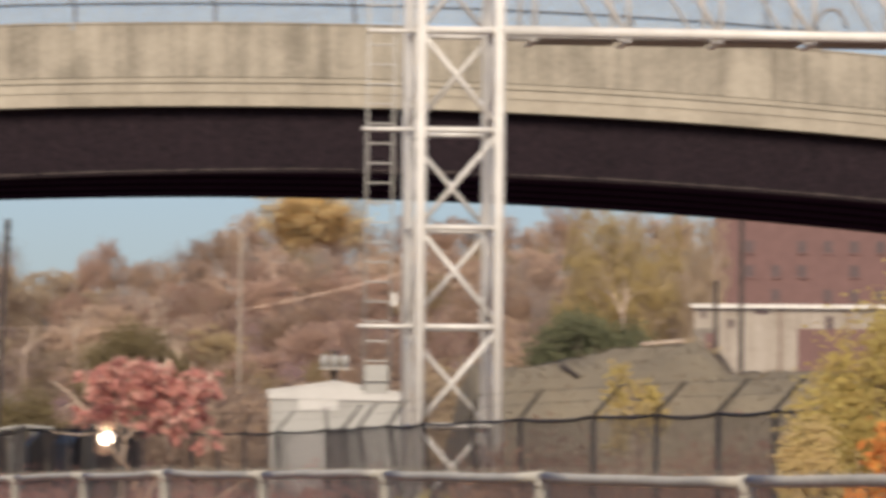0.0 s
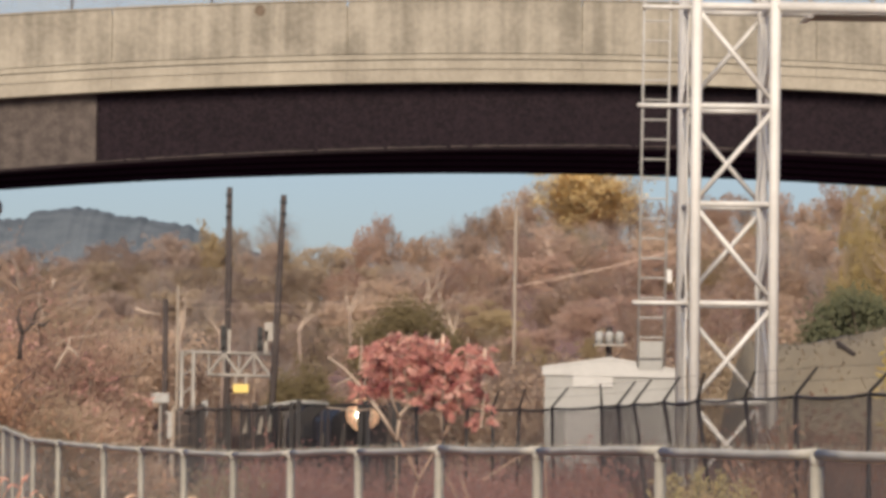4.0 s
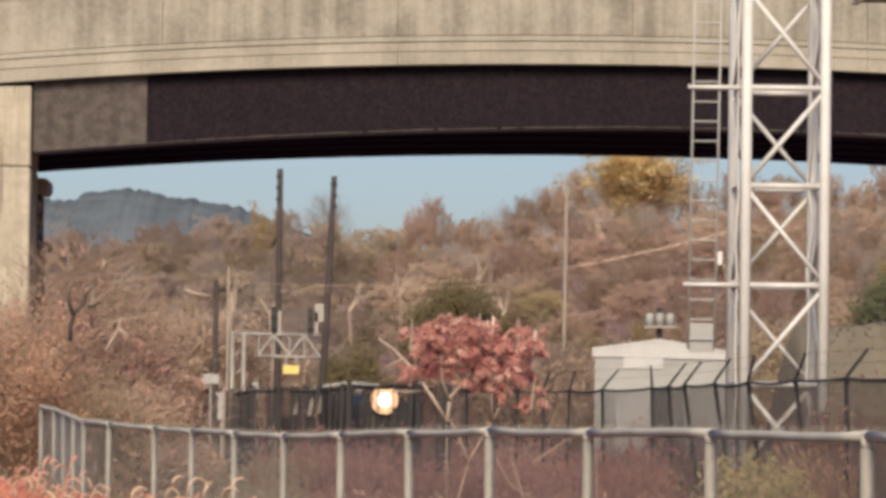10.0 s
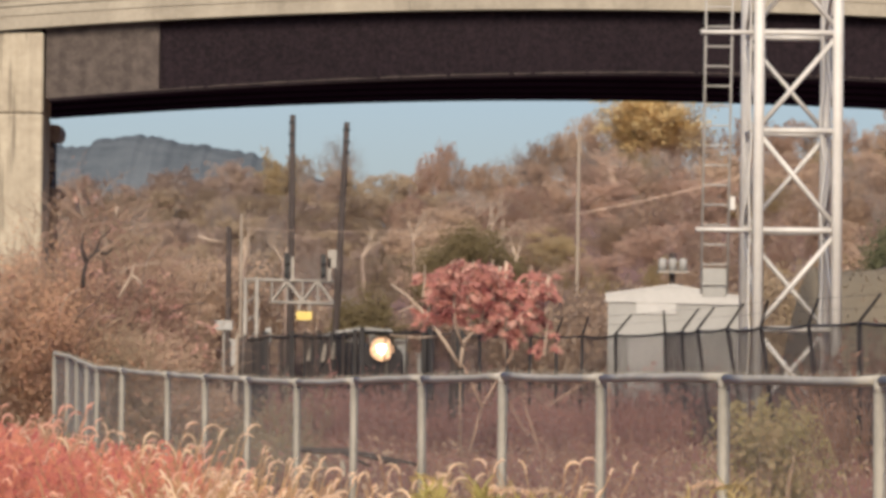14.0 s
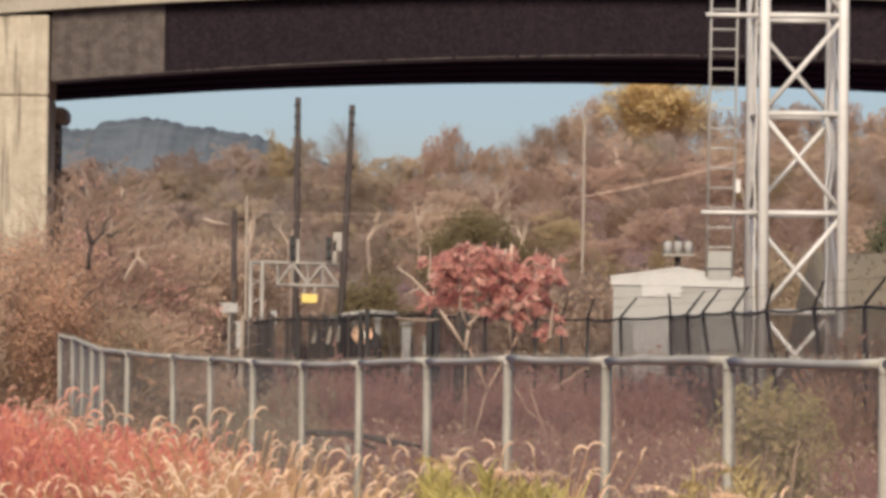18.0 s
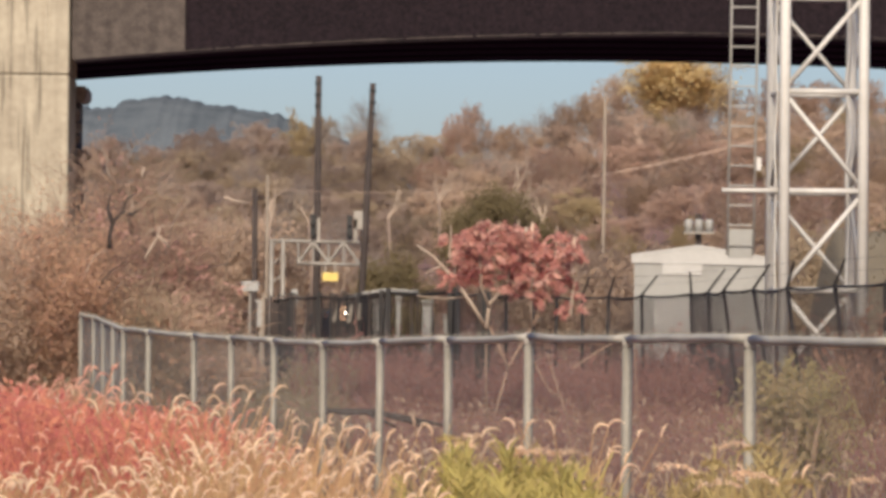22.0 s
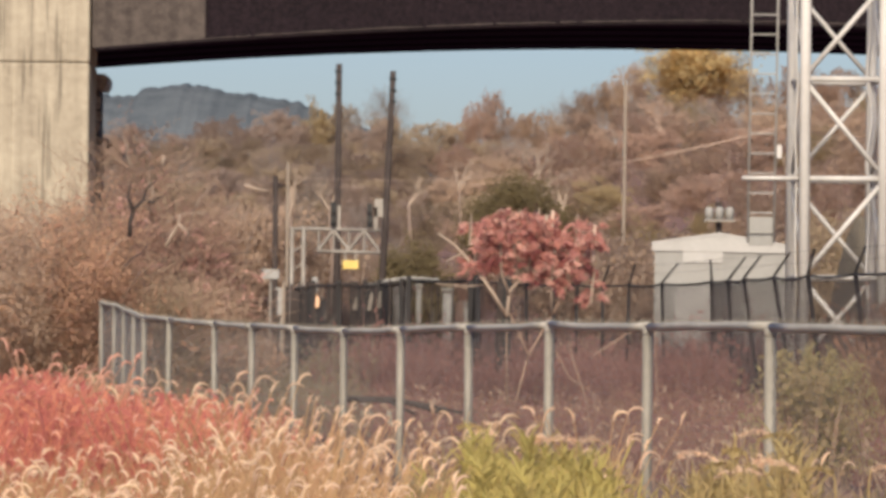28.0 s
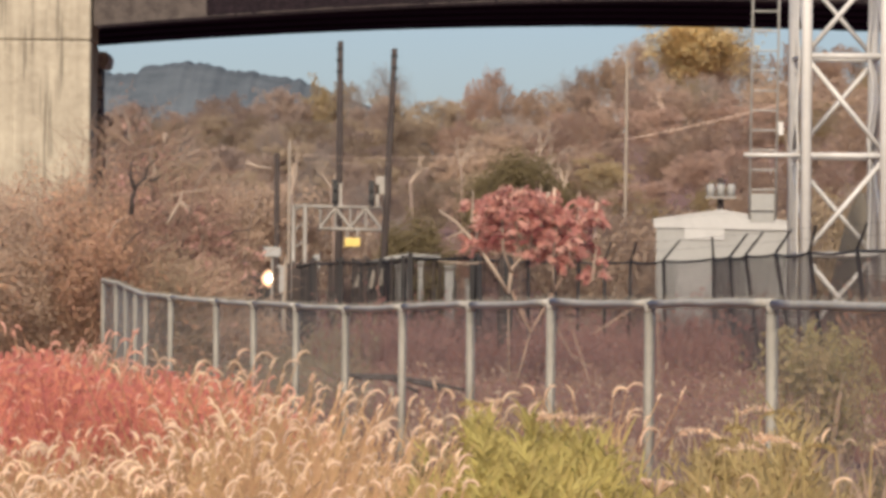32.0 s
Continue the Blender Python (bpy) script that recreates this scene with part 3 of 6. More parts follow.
# ---- chain-link fences ----
def mesh_panel(p, q, z0p, z1p, z0q, z1q, pitch, r):
    """Woven wire between two posts: slanting wires of both directions, clipped to the bay."""
    g = Geo()
    p, q = Vector((p[0], p[1], 0)), Vector((q[0], q[1], 0))
    length, h = (q - p).length, ((z1p - z0p) + (z1q - z0q)) / 2
    d = (q - p) / length

    def spot(s, t):
        k = s / length
        lo, hi = z0p + (z0q - z0p) * k, z1p + (z1q - z1p) * k
        v = p + d * s
        return (v.x, v.y, lo + (hi - lo) * t / h)

    n = int((length + h) / pitch)
    for i in range(1, n):
        s = -h + i * pitch
        a, b = max(0.0, s), min(length, s + h)
        if b - a > 0.03:
            g.tube([spot(a, a - s), spot(b, b - s)], r, 3, False)
            g.tube([spot(a, h - (a - s)), spot(b, h - (b - s))], r, 3, False)
    return g


def build_near_fence():
    fe = thing("chain_link_fence", "low grey galvanised chain-link fence with round posts and top rail", "fence")
    d0 = 18.8
    posts = []
    for n in range(-1, 11):
        D = d0 * (1 + 0.1621 * n)
        u = (1228 - 227.9 * n) / (1 + 0.1621 * n)
        posts.append([u * D / 9000, D])
    posts += [[u * D / 9000, D] for u, D in ((-481, 52.3), (-525, 55.2), (-543, 58.1), (-561, 61.1), (-578, 64.0), (-601, 66.8))]
    drop = (20, 20, 15, 13, 14.5, 13, 19, 24, 27, 24, 20, 16, 10, 7, 0, -7, -14, -19)
    tops = [EYE - v * D / 9000 for v, (x, D) in zip(drop, posts)]
    for k, ((x, y), z) in enumerate(zip(posts, tops)):
        lean = rnd.uniform(-0.012, 0.012)
        part("post", Geo().tube([(x - lean, y, -0.25), (x, y, z - 0.02)], 0.030, 10), M_GALV, fe, smooth=True)
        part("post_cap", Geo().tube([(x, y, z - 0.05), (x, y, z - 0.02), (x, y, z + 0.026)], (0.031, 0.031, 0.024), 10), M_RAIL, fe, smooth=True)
    for k in range(len(posts) - 1):
        (xa, ya), (xb, yb) = posts[k], posts[k + 1]
        za, zb = tops[k], tops[k + 1]
        pts = []
        for j in range(7):
            t = j / 6
            sag = 0.008 * math.sin(math.pi * t) * (1 if k % 3 else -0.4) + rnd.uniform(-0.004, 0.004)
            pts.append((xa + (xb - xa) * t, ya + (yb - ya) * t, za + (zb - za) * t - sag))
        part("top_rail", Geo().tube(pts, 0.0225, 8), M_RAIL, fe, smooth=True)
        part("wire_mesh", mesh_panel((xa, ya + 0.035), (xb, yb + 0.035), 0.0, za - 0.03, 0.0, zb - 0.03, 0.075, 0.0011), M_WIRE, fe)
    # twisted wire ends along the rail
    for k in range(len(posts) - 1):
        (xa, ya), (xb, yb) = posts[k], posts[k + 1]
        za, zb = tops[k], tops[k + 1]
        g = Geo()
        for j in range(40):
            t = (j + 0.5) / 40
            p = Vector((xa + (xb - xa) * t, ya + (yb - ya) * t, za + (zb - za) * t))
            g.tube([p + Vector((0, 0.03, -0.03)), p + Vector((rnd.uniform(-0.01, 0.01), 0.0, 0.035 + rnd.uniform(0, 0.012)))], 0.003, 3, False)
        tagged(part("wire_twist", g, M_GALV, fe), kind="stuff")


build_near_fence()


def build_dark_fence():
    fe = thing("security_fence", "tall black chain-link security fence with slanting top arms", "fence")
    spots = ((1390, 48.0), (1278, 50.2), (1176, 52.4), (1065, 54.5), (953, 57), (822, 61), (732, 65), (648, 68), (588, 71.5), (535, 75), (508, 77.5),
             (478, 81), (390, 87), (332, 90), (285, 91), (240, 91), (196, 90), (150, 89), (104, 87), (66, 85))
    slant = (0.3, 0.3, 0.3, 0.3, 0.3, 0.25, 0.12, 0.08, 0.22, 0.25, 0.25, -0.03, 0.27, 0.1, 0.12, 0.1, 0.1, 0.08, 0.1, 0.1)
    lean = (0, 0, 0, 0, 0, -0.05, -0.28, -0.28, -0.36, -0.3, -0.12, -0.05, -0.06, 0.05, -0.02, 0.03, -0.08, -0.02, 0.06, 0)
    posts = [(u * D / 9000, D) for u, D in spots]
    for k, (x, y) in enumerate(posts):
        z = 1.88
        part("post", Geo().tube([(x - lean[k], y, -0.25), (x, y, z)], 0.029, 8), M_BLACK, fe, smooth=True)
        part("arm", Geo().tube([(x, y, z), (x + slant[k], y - 0.1, z + 0.34)], (0.021, 0.015), 6), M_BLACK, fe)
    for k in range(len(posts) - 1):
        (xa, ya), (xb, yb) = posts[k], posts[k + 1]
        part("barbed_strand", Geo().tube([(xa + slant[k], ya - 0.1, 2.21), (xb + slant[k + 1], yb - 0.1, 2.21)], 0.0025, 4), M_BLACK, fe)
        part("barbed_strand", Geo().tube([(xa + slant[k] * 0.5, ya - 0.05, 2.05), (xb + slant[k + 1] * 0.5, yb - 0.05, 2.05)], 0.002, 4), M_BLACK, fe)
        pts = [(xa + (xb - xa) * t, ya + (yb - ya) * t, 1.86 - 0.05 * math.sin(math.pi * t) * (0.3 + 0.7 * ((k * 7) % 5) / 5)) for t in (0, 0.25, 0.5, 0.75, 1)]
        part("top_rail", Geo().tube(pts, 0.019, 6), M_BLACK, fe, smooth=True)
        part("wire_mesh", mesh_panel((xa, ya), (xb, yb), 0.0, 1.85, 0.0, 1.85, 0.075, 0.0036 if k < 5 else 0.0024), M_BLACKWIRE, fe)
    # the board fence that carries on to the tracks
    bf = thing("board_fence", "dark wire fence with uneven slats and a few closed boards", "fence")
    spots = [(64, 86), (52, 86.3), (-58, 88), (-70, 88.4), (-110, 90), (-180, 93.6), (-228, 97.6), (-262, 101)]
    pts = [(u * D / 9000, D) for u, D in spots]
    tops = [EYE + v * D / 9000 for v, D in zip((70, 70, 68, 64, 60, 60, 58, 52), (86, 86.3, 88, 88.4, 90, 93, 97.6, 101))]
    for k in range(len(pts) - 1):
        (xa, ya), (xb, yb) = pts[k], pts[k + 1]
        za, zb = tops[k], tops[k + 1]
        part("post", Geo().box(xa - 0.045, xa + 0.045, ya - 0.05, ya + 0.05, -0.2, za + 0.03), M_BLACK, bf)
        for rail in (0.25, 0.97):
            part("rail", Geo().tube([(xa, ya + 0.03, za * rail), ((xa + xb) / 2, (ya + yb) / 2 + 0.03, (za + zb) / 2 * rail - 0.03), (xb, yb + 0.03, zb * rail)], 0.026, 4), M_BLACK, bf)
        part("wire_mesh", mesh_panel((xa, ya), (xb, yb), 0.0, za, 0.0, zb, (0.07, 0.1, 0.2)[max(0, min(2, k - 3))], (0.005, 0.0035, 0.0022)[max(0, min(2, k - 3))]), M_BLACK, bf)
        n = max(2, int(abs(xb - xa) / (0.11 if k < 4 else 0.042)))
        for j in range(n):
            t = (j + rnd.uniform(0.3, 0.7)) / n
            x, y, z = xa + (xb - xa) * t, ya + (yb - ya) * t, za + (zb - za) * t
            if k == 1 and j not in (int(n * 0.3), int(n * 0.66)):
                continue
            w, s = rnd.uniform(0.009, 0.022), rnd.uniform(-0.08, 0.08) * (1 if k < 4 else 0.3)
            g = Geo().prism([(x - w - s, -0.1), (x + w - s, -0.1), (x + w, z + rnd.uniform(-0.14, 0.1)), (x - w, z + rnd.uniform(-0.14, 0.1))], y - 0.03, y - 0.01)
            m = rnd.choice((M_BLACK, M_BLACK, M_CREO, M_CREO, M_CREO))
            # two places where slats are missing
            gap = any(a < 9000 * x / y < b for a, b in ((-220.5, -205.5), (-174, -160)))
            if not gap:
                part("slat", g, m, bf)
            if rnd.random() < (0.3 if k < 4 else 0.12) and not gap:
                zb_ = z * rnd.uniform(0.55, 0.8)
                part("loose_board", Geo().prism([(x - 0.04, zb_ - 0.25), (x + 0.03, zb_ - 0.3), (x + 0.045, zb_ + rnd.uniform(0.05, 0.25)), (x - 0.02, zb_ + 0.1)], y + 0.05, y + 0.065), M_CRATE, bf)
    # closed stretches of board, and a few thin slats in the gap between two of them
    for u in (72.5, 97):
        x = u * 86.6 / 9000
        part("slat", Geo().box(x - 0.008, x + 0.008, 86.6, 86.62, -0.1, 1.93), M_BLACK, bf)
    for u0, u1, D, z in ((46, 70, 86.6, 1.97), (99, 124, 86.6, 1.95), (-120, -92, 91, 1.85), (-262, -232, 100, 1.75)):
        x0, x1 = u0 * D / 9000, u1 * D / 9000
        n = max(3, int((x1 - x0) / 0.09))
        for j in range(n):
            a, b = x0 + (x1 - x0) * j / n, x0 + (x1 - x0) * (j + 1) / n - 0.006
            part("board", Geo().prism([(a, -0.1), (b, -0.1), (b, z - rnd.uniform(0, 0.08)), (a, z - rnd.uniform(0, 0.08))], D, D + 0.025), M_BLACK if j % 3 else M_CREO, bf)
    ep = bf
    for u0, u1, z, m in ((-299, -291, 1.8, M_CREO), (-283, -278, 1.95, M_PALEWOOD), (-278, -270, 1.85, M_CREO), (-269, -263, 1.9, M_CREO)):
        D = 100.2
        part("board", Geo().prism([(u0 * D / 9000, -0.15), (u1 * D / 9000, -0.15), (u1 * D / 9000 + 0.015, z - 0.05), (u0 * D / 9000 + 0.015, z)], D, D + 0.03), m, ep)
    for ua, ub, D, z0, z1 in ((-146, -154, 92.0, 1.38, 1.69), (-122, -128, 90.7, 1.36, 1.7), (-106, -111, 90.0, 1.4, 1.73), (-200, -204, 95.6, 1.2, 1.5), (-60, -59, 88.4, 1.3, 1.6)):
        xa, xb = ua * D / 9000, ub * D / 9000
        part("slat", Geo().prism([(xb - 0.035, z0), (xb + 0.035, z0), (xa + 0.035, z1), (xa - 0.03, z1 - 0.03)], D - 0.12, D - 0.1), M_CRATE, bf)


build_dark_fence()


def build_relay_boxes():
    """Pale boxes across the tracks, seen between the slats."""
    for u0, u1, v0, D in ((-86, -57, -50, 270), (-45, -35, -57, 271), (1, 21, -50, 270), (39, 51, -26, 271)):
        x0, x1, z1 = u0 * D / 9000, u1 * D / 9000, EYE - v0 * D / 9000
        gz, w = ground_z((x0 + x1) / 2, D), (x1 - x0) / 2
        c = thing("relay_box", "pale weathered relay box across the tracks", "cabinet", ((x0 + x1) / 2, D, gz), "relay boxes across the tracks")
        part("body", Geo().box(-w, w, 0, 0.6, -0.1, z1 - gz - 0.1), M_CRATE, c, bevel=0.03)
        part("lid", Geo().box(-w - 0.05, w + 0.05, -0.05, 0.65, z1 - gz - 0.09, z1 - gz), M_SHED, c)
        part("door", Geo().box(-w * 0.75, w * 0.75, -0.03, -0.004, 0.3, z1 - gz - 0.3), M_SHED, c)


build_relay_boxes()


# ---- trackside: shed, poles, gantry, cables ----
def build_shed():
    sh = thing("equipment_shed", "pale grey trackside equipment shed with a low white gable roof", "shed", (4.35, 104, 0))
    sh.rotation_euler = (0, 0, radians(-2.6))
    part("body", Geo().prism([(0, -2.1), (2.68, -2.1), (2.68, 2.74), (1.32, 2.95), (0, 2.74)], 0, 3.2), M_SHED, sh)
    part("roof", Geo().prism([(-0.06, 2.78), (1.32, 2.98), (2.76, 2.75), (2.76, 2.80), (1.32, 3.04), (-0.06, 2.84)], -0.05, 3.3), M_ROOF, sh)
    part("fascia", Geo().prism([(-0.05, 2.66), (2.75, 2.62), (2.75, 2.752), (1.32, 2.977), (-0.05, 2.78)], -0.04, -0.005), M_ROOF, sh)
    part("notice_panel", Geo().box(0.58, 1.39, -0.03, -0.004, 2.42, 2.68), M_ROOF, sh, "plain white panel under the gable")
    door = part("door", Geo().box(0.42, 1.2, -0.035, -0.004, -0.1, 1.95), M_ROOF, sh, "paler door", bevel=0.01)
    part("handle", Geo().box(1.08, 1.14, -0.07, -0.035, 0.9, 1.02), M_DARK, door)
    for x in span(0.1, 2.58, 0.31):
        part("wall_rib", Geo().box(x - 0.012, x + 0.012, -0.012, 0.0, -2.0, 2.4), M_SHED, sh)


build_shed()


def pole(name, label, x, y, top, r0, r1, material, tilt=0.0, arms=()):
    z0 = ground_z(x, y) - 0.2
    po = thing(name, label, "pole", (x, y, 0))
    part("shaft", Geo().tube([(0, 0, z0), (tilt * 0.5, 0, (z0 + top) / 2), (tilt, 0, top)], (r0, (r0 + r1) / 2, r1), 10), material, po, smooth=True)
    for z, w in arms:
        part("crossarm", Geo().box(tilt - w, tilt + w, -0.16, -0.06, z - 0.06, z + 0.06), material, po)
    return po


p1 = pole("utility_pole", "dark creosoted wooden utility pole, standing straight", -4.65, 225, 12.4, 0.17, 0.125, M_CREO, 0.02)
p2 = pole("utility_pole", "dark creosoted wooden utility pole, leaning", -2.85, 225, 12.1, 0.17, 0.125, M_CREO, 0.62)
pole("utility_pole", "short dark wooden pole among the shrubs", -7.37, 225, 7.4, 0.15, 0.11, M_CREO, -0.02)
pole("utility_pole", "short slim weathered pole among the shrubs", -6.85, 225, 8.0, 0.08, 0.06, M_PALEWOOD, 0.0)
pole("utility_pole", "slender pale weathered pole beside the woods", 8.0, 225, 11.75, 0.10, 0.06, M_PALEWOOD, 0.06)
pole("utility_pole", "dark wooden utility pole before a pale building", 20.25, 150, 9.5, 0.085, 0.07, M_CREO, 0.02)
pole("utility_pole", "short dark wooden pole before a brick building", 19.5, 150, 6.9, 0.08, 0.07, M_CREO, 0.0)
pole("marker_post", "short pale wooden post behind the red shrub", 5.1, 180, 4.6, 0.07, 0.07, M_BARKPALE, 0.02)
pole("marker_post", "short pale wooden post behind the red shrub", 3.7, 180, 4.9, 0.06, 0.06, M_BARKPALE, 0.0)
for po, z in ((p1, 12.0), (p2, 11.7)):
    for k in range(3):
        part("wrap_band", Geo().tube([(0.0 if po is p1 else 0.6, 0, z - 0.5 * k), (0.0 if po is p1 else 0.61, 0, z - 0.5 * k + 0.12)], 0.15, 8), M_DARK, po)


def cable(pts, r, label):
    tagged(part("overhead_cable", Geo().tube(pts, r, 5), M_PALELIMB, smooth=True), label, "cable")


def sag(a, b, s, n=14):
    return [tuple(a[i] + (b[i] - a[i]) * k / n - (s * 4 * (k / n) * (1 - k / n) if i == 2 else 0) for i in range(3)) for k in range(n + 1)]


pole("utility_pole", "slender pale pole behind the signal tower", 16.03, 225, 10.4, 0.1, 0.07, M_PALEWOOD)
cable(sag((8.1, 224.8, 8.17), (16.03, 224.9, 10.1), 0.1), 0.024, "pale overhead cable that rises from the slender pole")
cable(sag((-7.3, 224.8, 7.4), (8.1, 224.8, 8.17), 0.45), 0.007, "thin pale cable strung between poles")
cable(sag((-7.3, 224.6, 7.1), (8.1, 224.6, 7.9), 0.45), 0.005, "thin pale cable strung between poles")


def build_transformers():
    tb = thing("transformer_bank", "three pale cans on a pole platform", "transformer", (10.9, 200, 0))
    part("pole", Geo().tube([(0, 0.3, -2.2), (0, 0.3, 5.9)], 0.12, 8), M_CREO, tb)
    part("platform", Geo().box(-0.62, 0.62, -0.2, 0.3, 5.1, 5.18), M_ALU, tb)
    for x in (-0.4, 0.0, 0.4):
        part("can", Geo().tube([(x, 0, 5.18), (x, 0, 5.62), (x, 0, 5.68)], (0.17, 0.17, 0.1), 12), M_SHED, tb, smooth=True)


build_transformers()


def build_gantry():
    ga = thing("signal_gantry", "grey lattice signal gantry with masts and signal heads over the tracks", "signal gantry", (0, 210, 0))
    for x in (-6.2, -5.72):
        part("mast", Geo().tube([(x, 0, -2.2), (x, 0, 4.9)], 0.085, 8), M_ALU, ga, smooth=True)
    for z in span(-1.5, 4.6, 0.75):
        part("mast_tie", Geo().tube([(-6.2, 0, z), (-5.72, 0, z + 0.35)], 0.035, 6), M_ALU, ga)
    for y in (0, 0.9):
        for z in (4.84, 3.92):
            part("chord", Geo().tube([(-6.3 if z > 4.5 else -5.15, y, z), (-2.55, y, z - 0.05)], 0.07, 8), M_ALU, ga, smooth=True)
        xs = span(-5.1, -2.6, 0.62)
        for k, x in enumerate(xs[:-1]):
            a, b = (4.8, 3.95) if k % 2 else (3.95, 4.8)
            part("lattice_bar", Geo().tube([(x, y, a), (xs[k + 1], y, b)], 0.06, 6), M_ALU, ga)
            part("lattice_bar", Geo().tube([(x, y, 3.95), (x, y, 4.8)], 0.04, 6), M_ALU, ga)
    for x, h in ((-4.5, 1.05), (-2.98, 1.0)):
        head = part("signal_head", Geo().box(x - 0.11, x + 0.11, -0.2, 0.0, 4.9, 4.9 + h), M_DARK, ga)
        for k in range(2):
            part("lamp_hood", Geo().tube([(x, -0.35, 5.15 + 0.45 * k), (x, -0.2, 5.15 + 0.45 * k)], 0.11, 8), M_DARK, head)
        part("signal_bracket", Geo().box(x + 0.18, x + 0.3, -0.05, 0.05, 4.85, 4.75 + h), M_ALU, ga)
    part("signal_plate", Geo().box(-2.8, -2.45, -0.05, 0.0, 5.35, 6.1), M_ALU, ga)
    sg = thing("yellow_sign", "plain yellow board hung below a signal gantry", "sign", (0, 209.8, 0))
    part("board", Geo().box(-4.08, -3.44, 0, 0.03, 3.19, 3.54), M_YELLOW, sg, bevel=0.01)
    part("hanger", Geo().box(-4.0, -3.94, 0.03, 0.06, 3.5, 4.0), M_ALU, sg)
    part("hanger", Geo().box(-3.58, -3.52, 0.03, 0.06, 3.5, 4.0), M_ALU, sg)
    for x, z, w, h in ((-6.9, 2.9, 0.7, 0.4), (-6.45, 1.8, 0.5, 1.1), (-5.1, 2.5, 0.25, 0.6)):
        cb = thing("relay_cabinet", "pale trackside relay cabinet on a post", "cabinet", (x, 205, 0))
        part("body", Geo().box(-w / 2, w / 2, -0.2, 0.2, z - h / 2, z + h / 2), M_SHED, cb, bevel=0.02)
        part("post", Geo().tube([(0, 0, -2.2), (0, 0, z - h / 2)], 0.05, 6), M_ALU, cb)


build_gantry()


def build_hut():
    hu = thing("low_hut", "low dark hut with a pale arched roof behind the fence", "hut", (-0.75, 97, 0))
    out = [(-0.75, 1.78), (-0.4, 1.88), (0.1, 1.97), (0.7, 1.95), (0.7, 2.0), (0.1, 2.03), (-0.4, 1.95), (-0.78, 1.84)]
    part("roof", Geo().prism(out, -0.2, 1.9), M_SHED, hu)
    part("body", Geo().prism([(-0.6, -0.1), (-0.42, -0.1), (-0.42, 1.85), (-0.6, 1.8)], 0, 1.7), M_CREO, hu)
    part("body", Geo().prism([(0.67, -0.1), (0.70, -0.1), (0.70, 1.9), (0.67, 1.9)], 0, 1.7), M_CREO, hu)


build_hut()


def build_track():
    tr = thing("railway_track", "rusty railway track on dark ballast", "track", kind="structure")
    a, b = Vector((2.0, 118, 0)), Vector((-13.5, 330, 0))
    d = (b - a).normalized()
    s = Vector((d.y, -d.x, 0)) * 0.72
    for k in (-1, 1):
        g = Geo()
        for p, q in ((a, b),):
            g.tube([p + s * k + Vector((0, 0, -1.9)), q + s * k + Vector((0, 0, -1.9))], 0.07, 4)
        part("rail", g, M_RUST, tr)
    n = int((b - a).length / 0.6)
    g = Geo()
    for k in range(n):
        c = a + d * 0.6 * k
        g.tube([c - s * 1.75 + Vector((0, 0, -2.02)), c + s * 1.75 + Vector((0, 0, -2.02))], 0.11, 4)
    tagged(part("sleepers", g, M_CREO, tr), kind="stuff")


build_track()


def build_locomotive():
    """Origin on the rails, nose towards the eye, headlight 3.88 above them."""
    lo = thing("locomotive", "dark locomotive with one bright headlight, moving slowly away", "locomotive", (1.2, 130, -1.9))
    part("hood", Geo().prism([(-0.85, 1.5), (0.85, 1.5), (0.85, 3.75), (0.55, 4.05), (-0.55, 4.05), (-0.85, 3.75)], -6.5, 6.5), M_LOCO, lo, bevel=0.06)
    part("cab", Geo().prism([(-1.45, 1.5), (1.45, 1.5), (1.45, 3.7), (1.0, 4.15), (-1.0, 4.15), (-1.45, 3.7)], 1.5, 4.2), M_LOCO, lo, bevel=0.06)
    part("frame", Geo().box(-1.5, 1.5, -7.0, 7.0, 1.05, 1.5), M_LOCO, lo)
    part("pilot", Geo().prism([(-1.4, 0.2), (1.4, 0.2), (1.5, 1.05), (-1.5, 1.05)], -7.0, -6.8), M_LOCO, lo)
    part("coupler", Geo().box(-0.15, 0.15, -7.5, -7.0, 0.75, 1.05), M_RUST, lo)
    for x in (-0.75, 0.75):
        part("cab_window", Geo().box(x - 0.35, x + 0.35, 1.47, 1.5, 2.9, 3.6), M_GLASSDARK, lo)
        part("hand_rail", Geo().tube([(x * 1.9, -6.95, 1.5), (x * 1.9, -6.95, 2.6), (x * 1.0, -6.95, 2.6)], 0.02, 6), M_ALU, lo)
    for y in (-4.5, 4.5):
        bg = part("bogie", Geo().box(-1.2, 1.2, y - 1.6, y + 1.6, 0.45, 1.0), M_LOCO, lo)
        for dy in (-1.0, 1.0):
            for x in (-0.74, 0.74):
                part("wheel", Geo().tube([(x - 0.06, y + dy, 0.5), (x + 0.06, y + dy, 0.5)], 0.48, 16), M_RUST, bg, smooth=True)
    hl = part("headlight_housing", Geo().tube([(0, -6.5, 3.88), (0, -6.72, 3.88)], 0.36, 16), M_LOCO, lo, smooth=True)
    part("headlight_lens", Geo().tube([(0, -6.735, 3.88), (0, -6.77, 3.88)], (0.185, 0.16), 20), M_LAMP, hl, smooth=False)
    # two glowing discs added behind the lens as its halo
    part("halo_ring", Geo().tube([(0, -6.729, 3.88), (0, -6.734, 3.88)], 0.31, 20), M_HALO_IN, hl)
    part("halo_disc", Geo().tube([(0, -6.722, 3.88), (0, -6.728, 3.88)], 0.46, 20), M_HALO_OUT, hl)
    return lo


loco = build_locomotive()

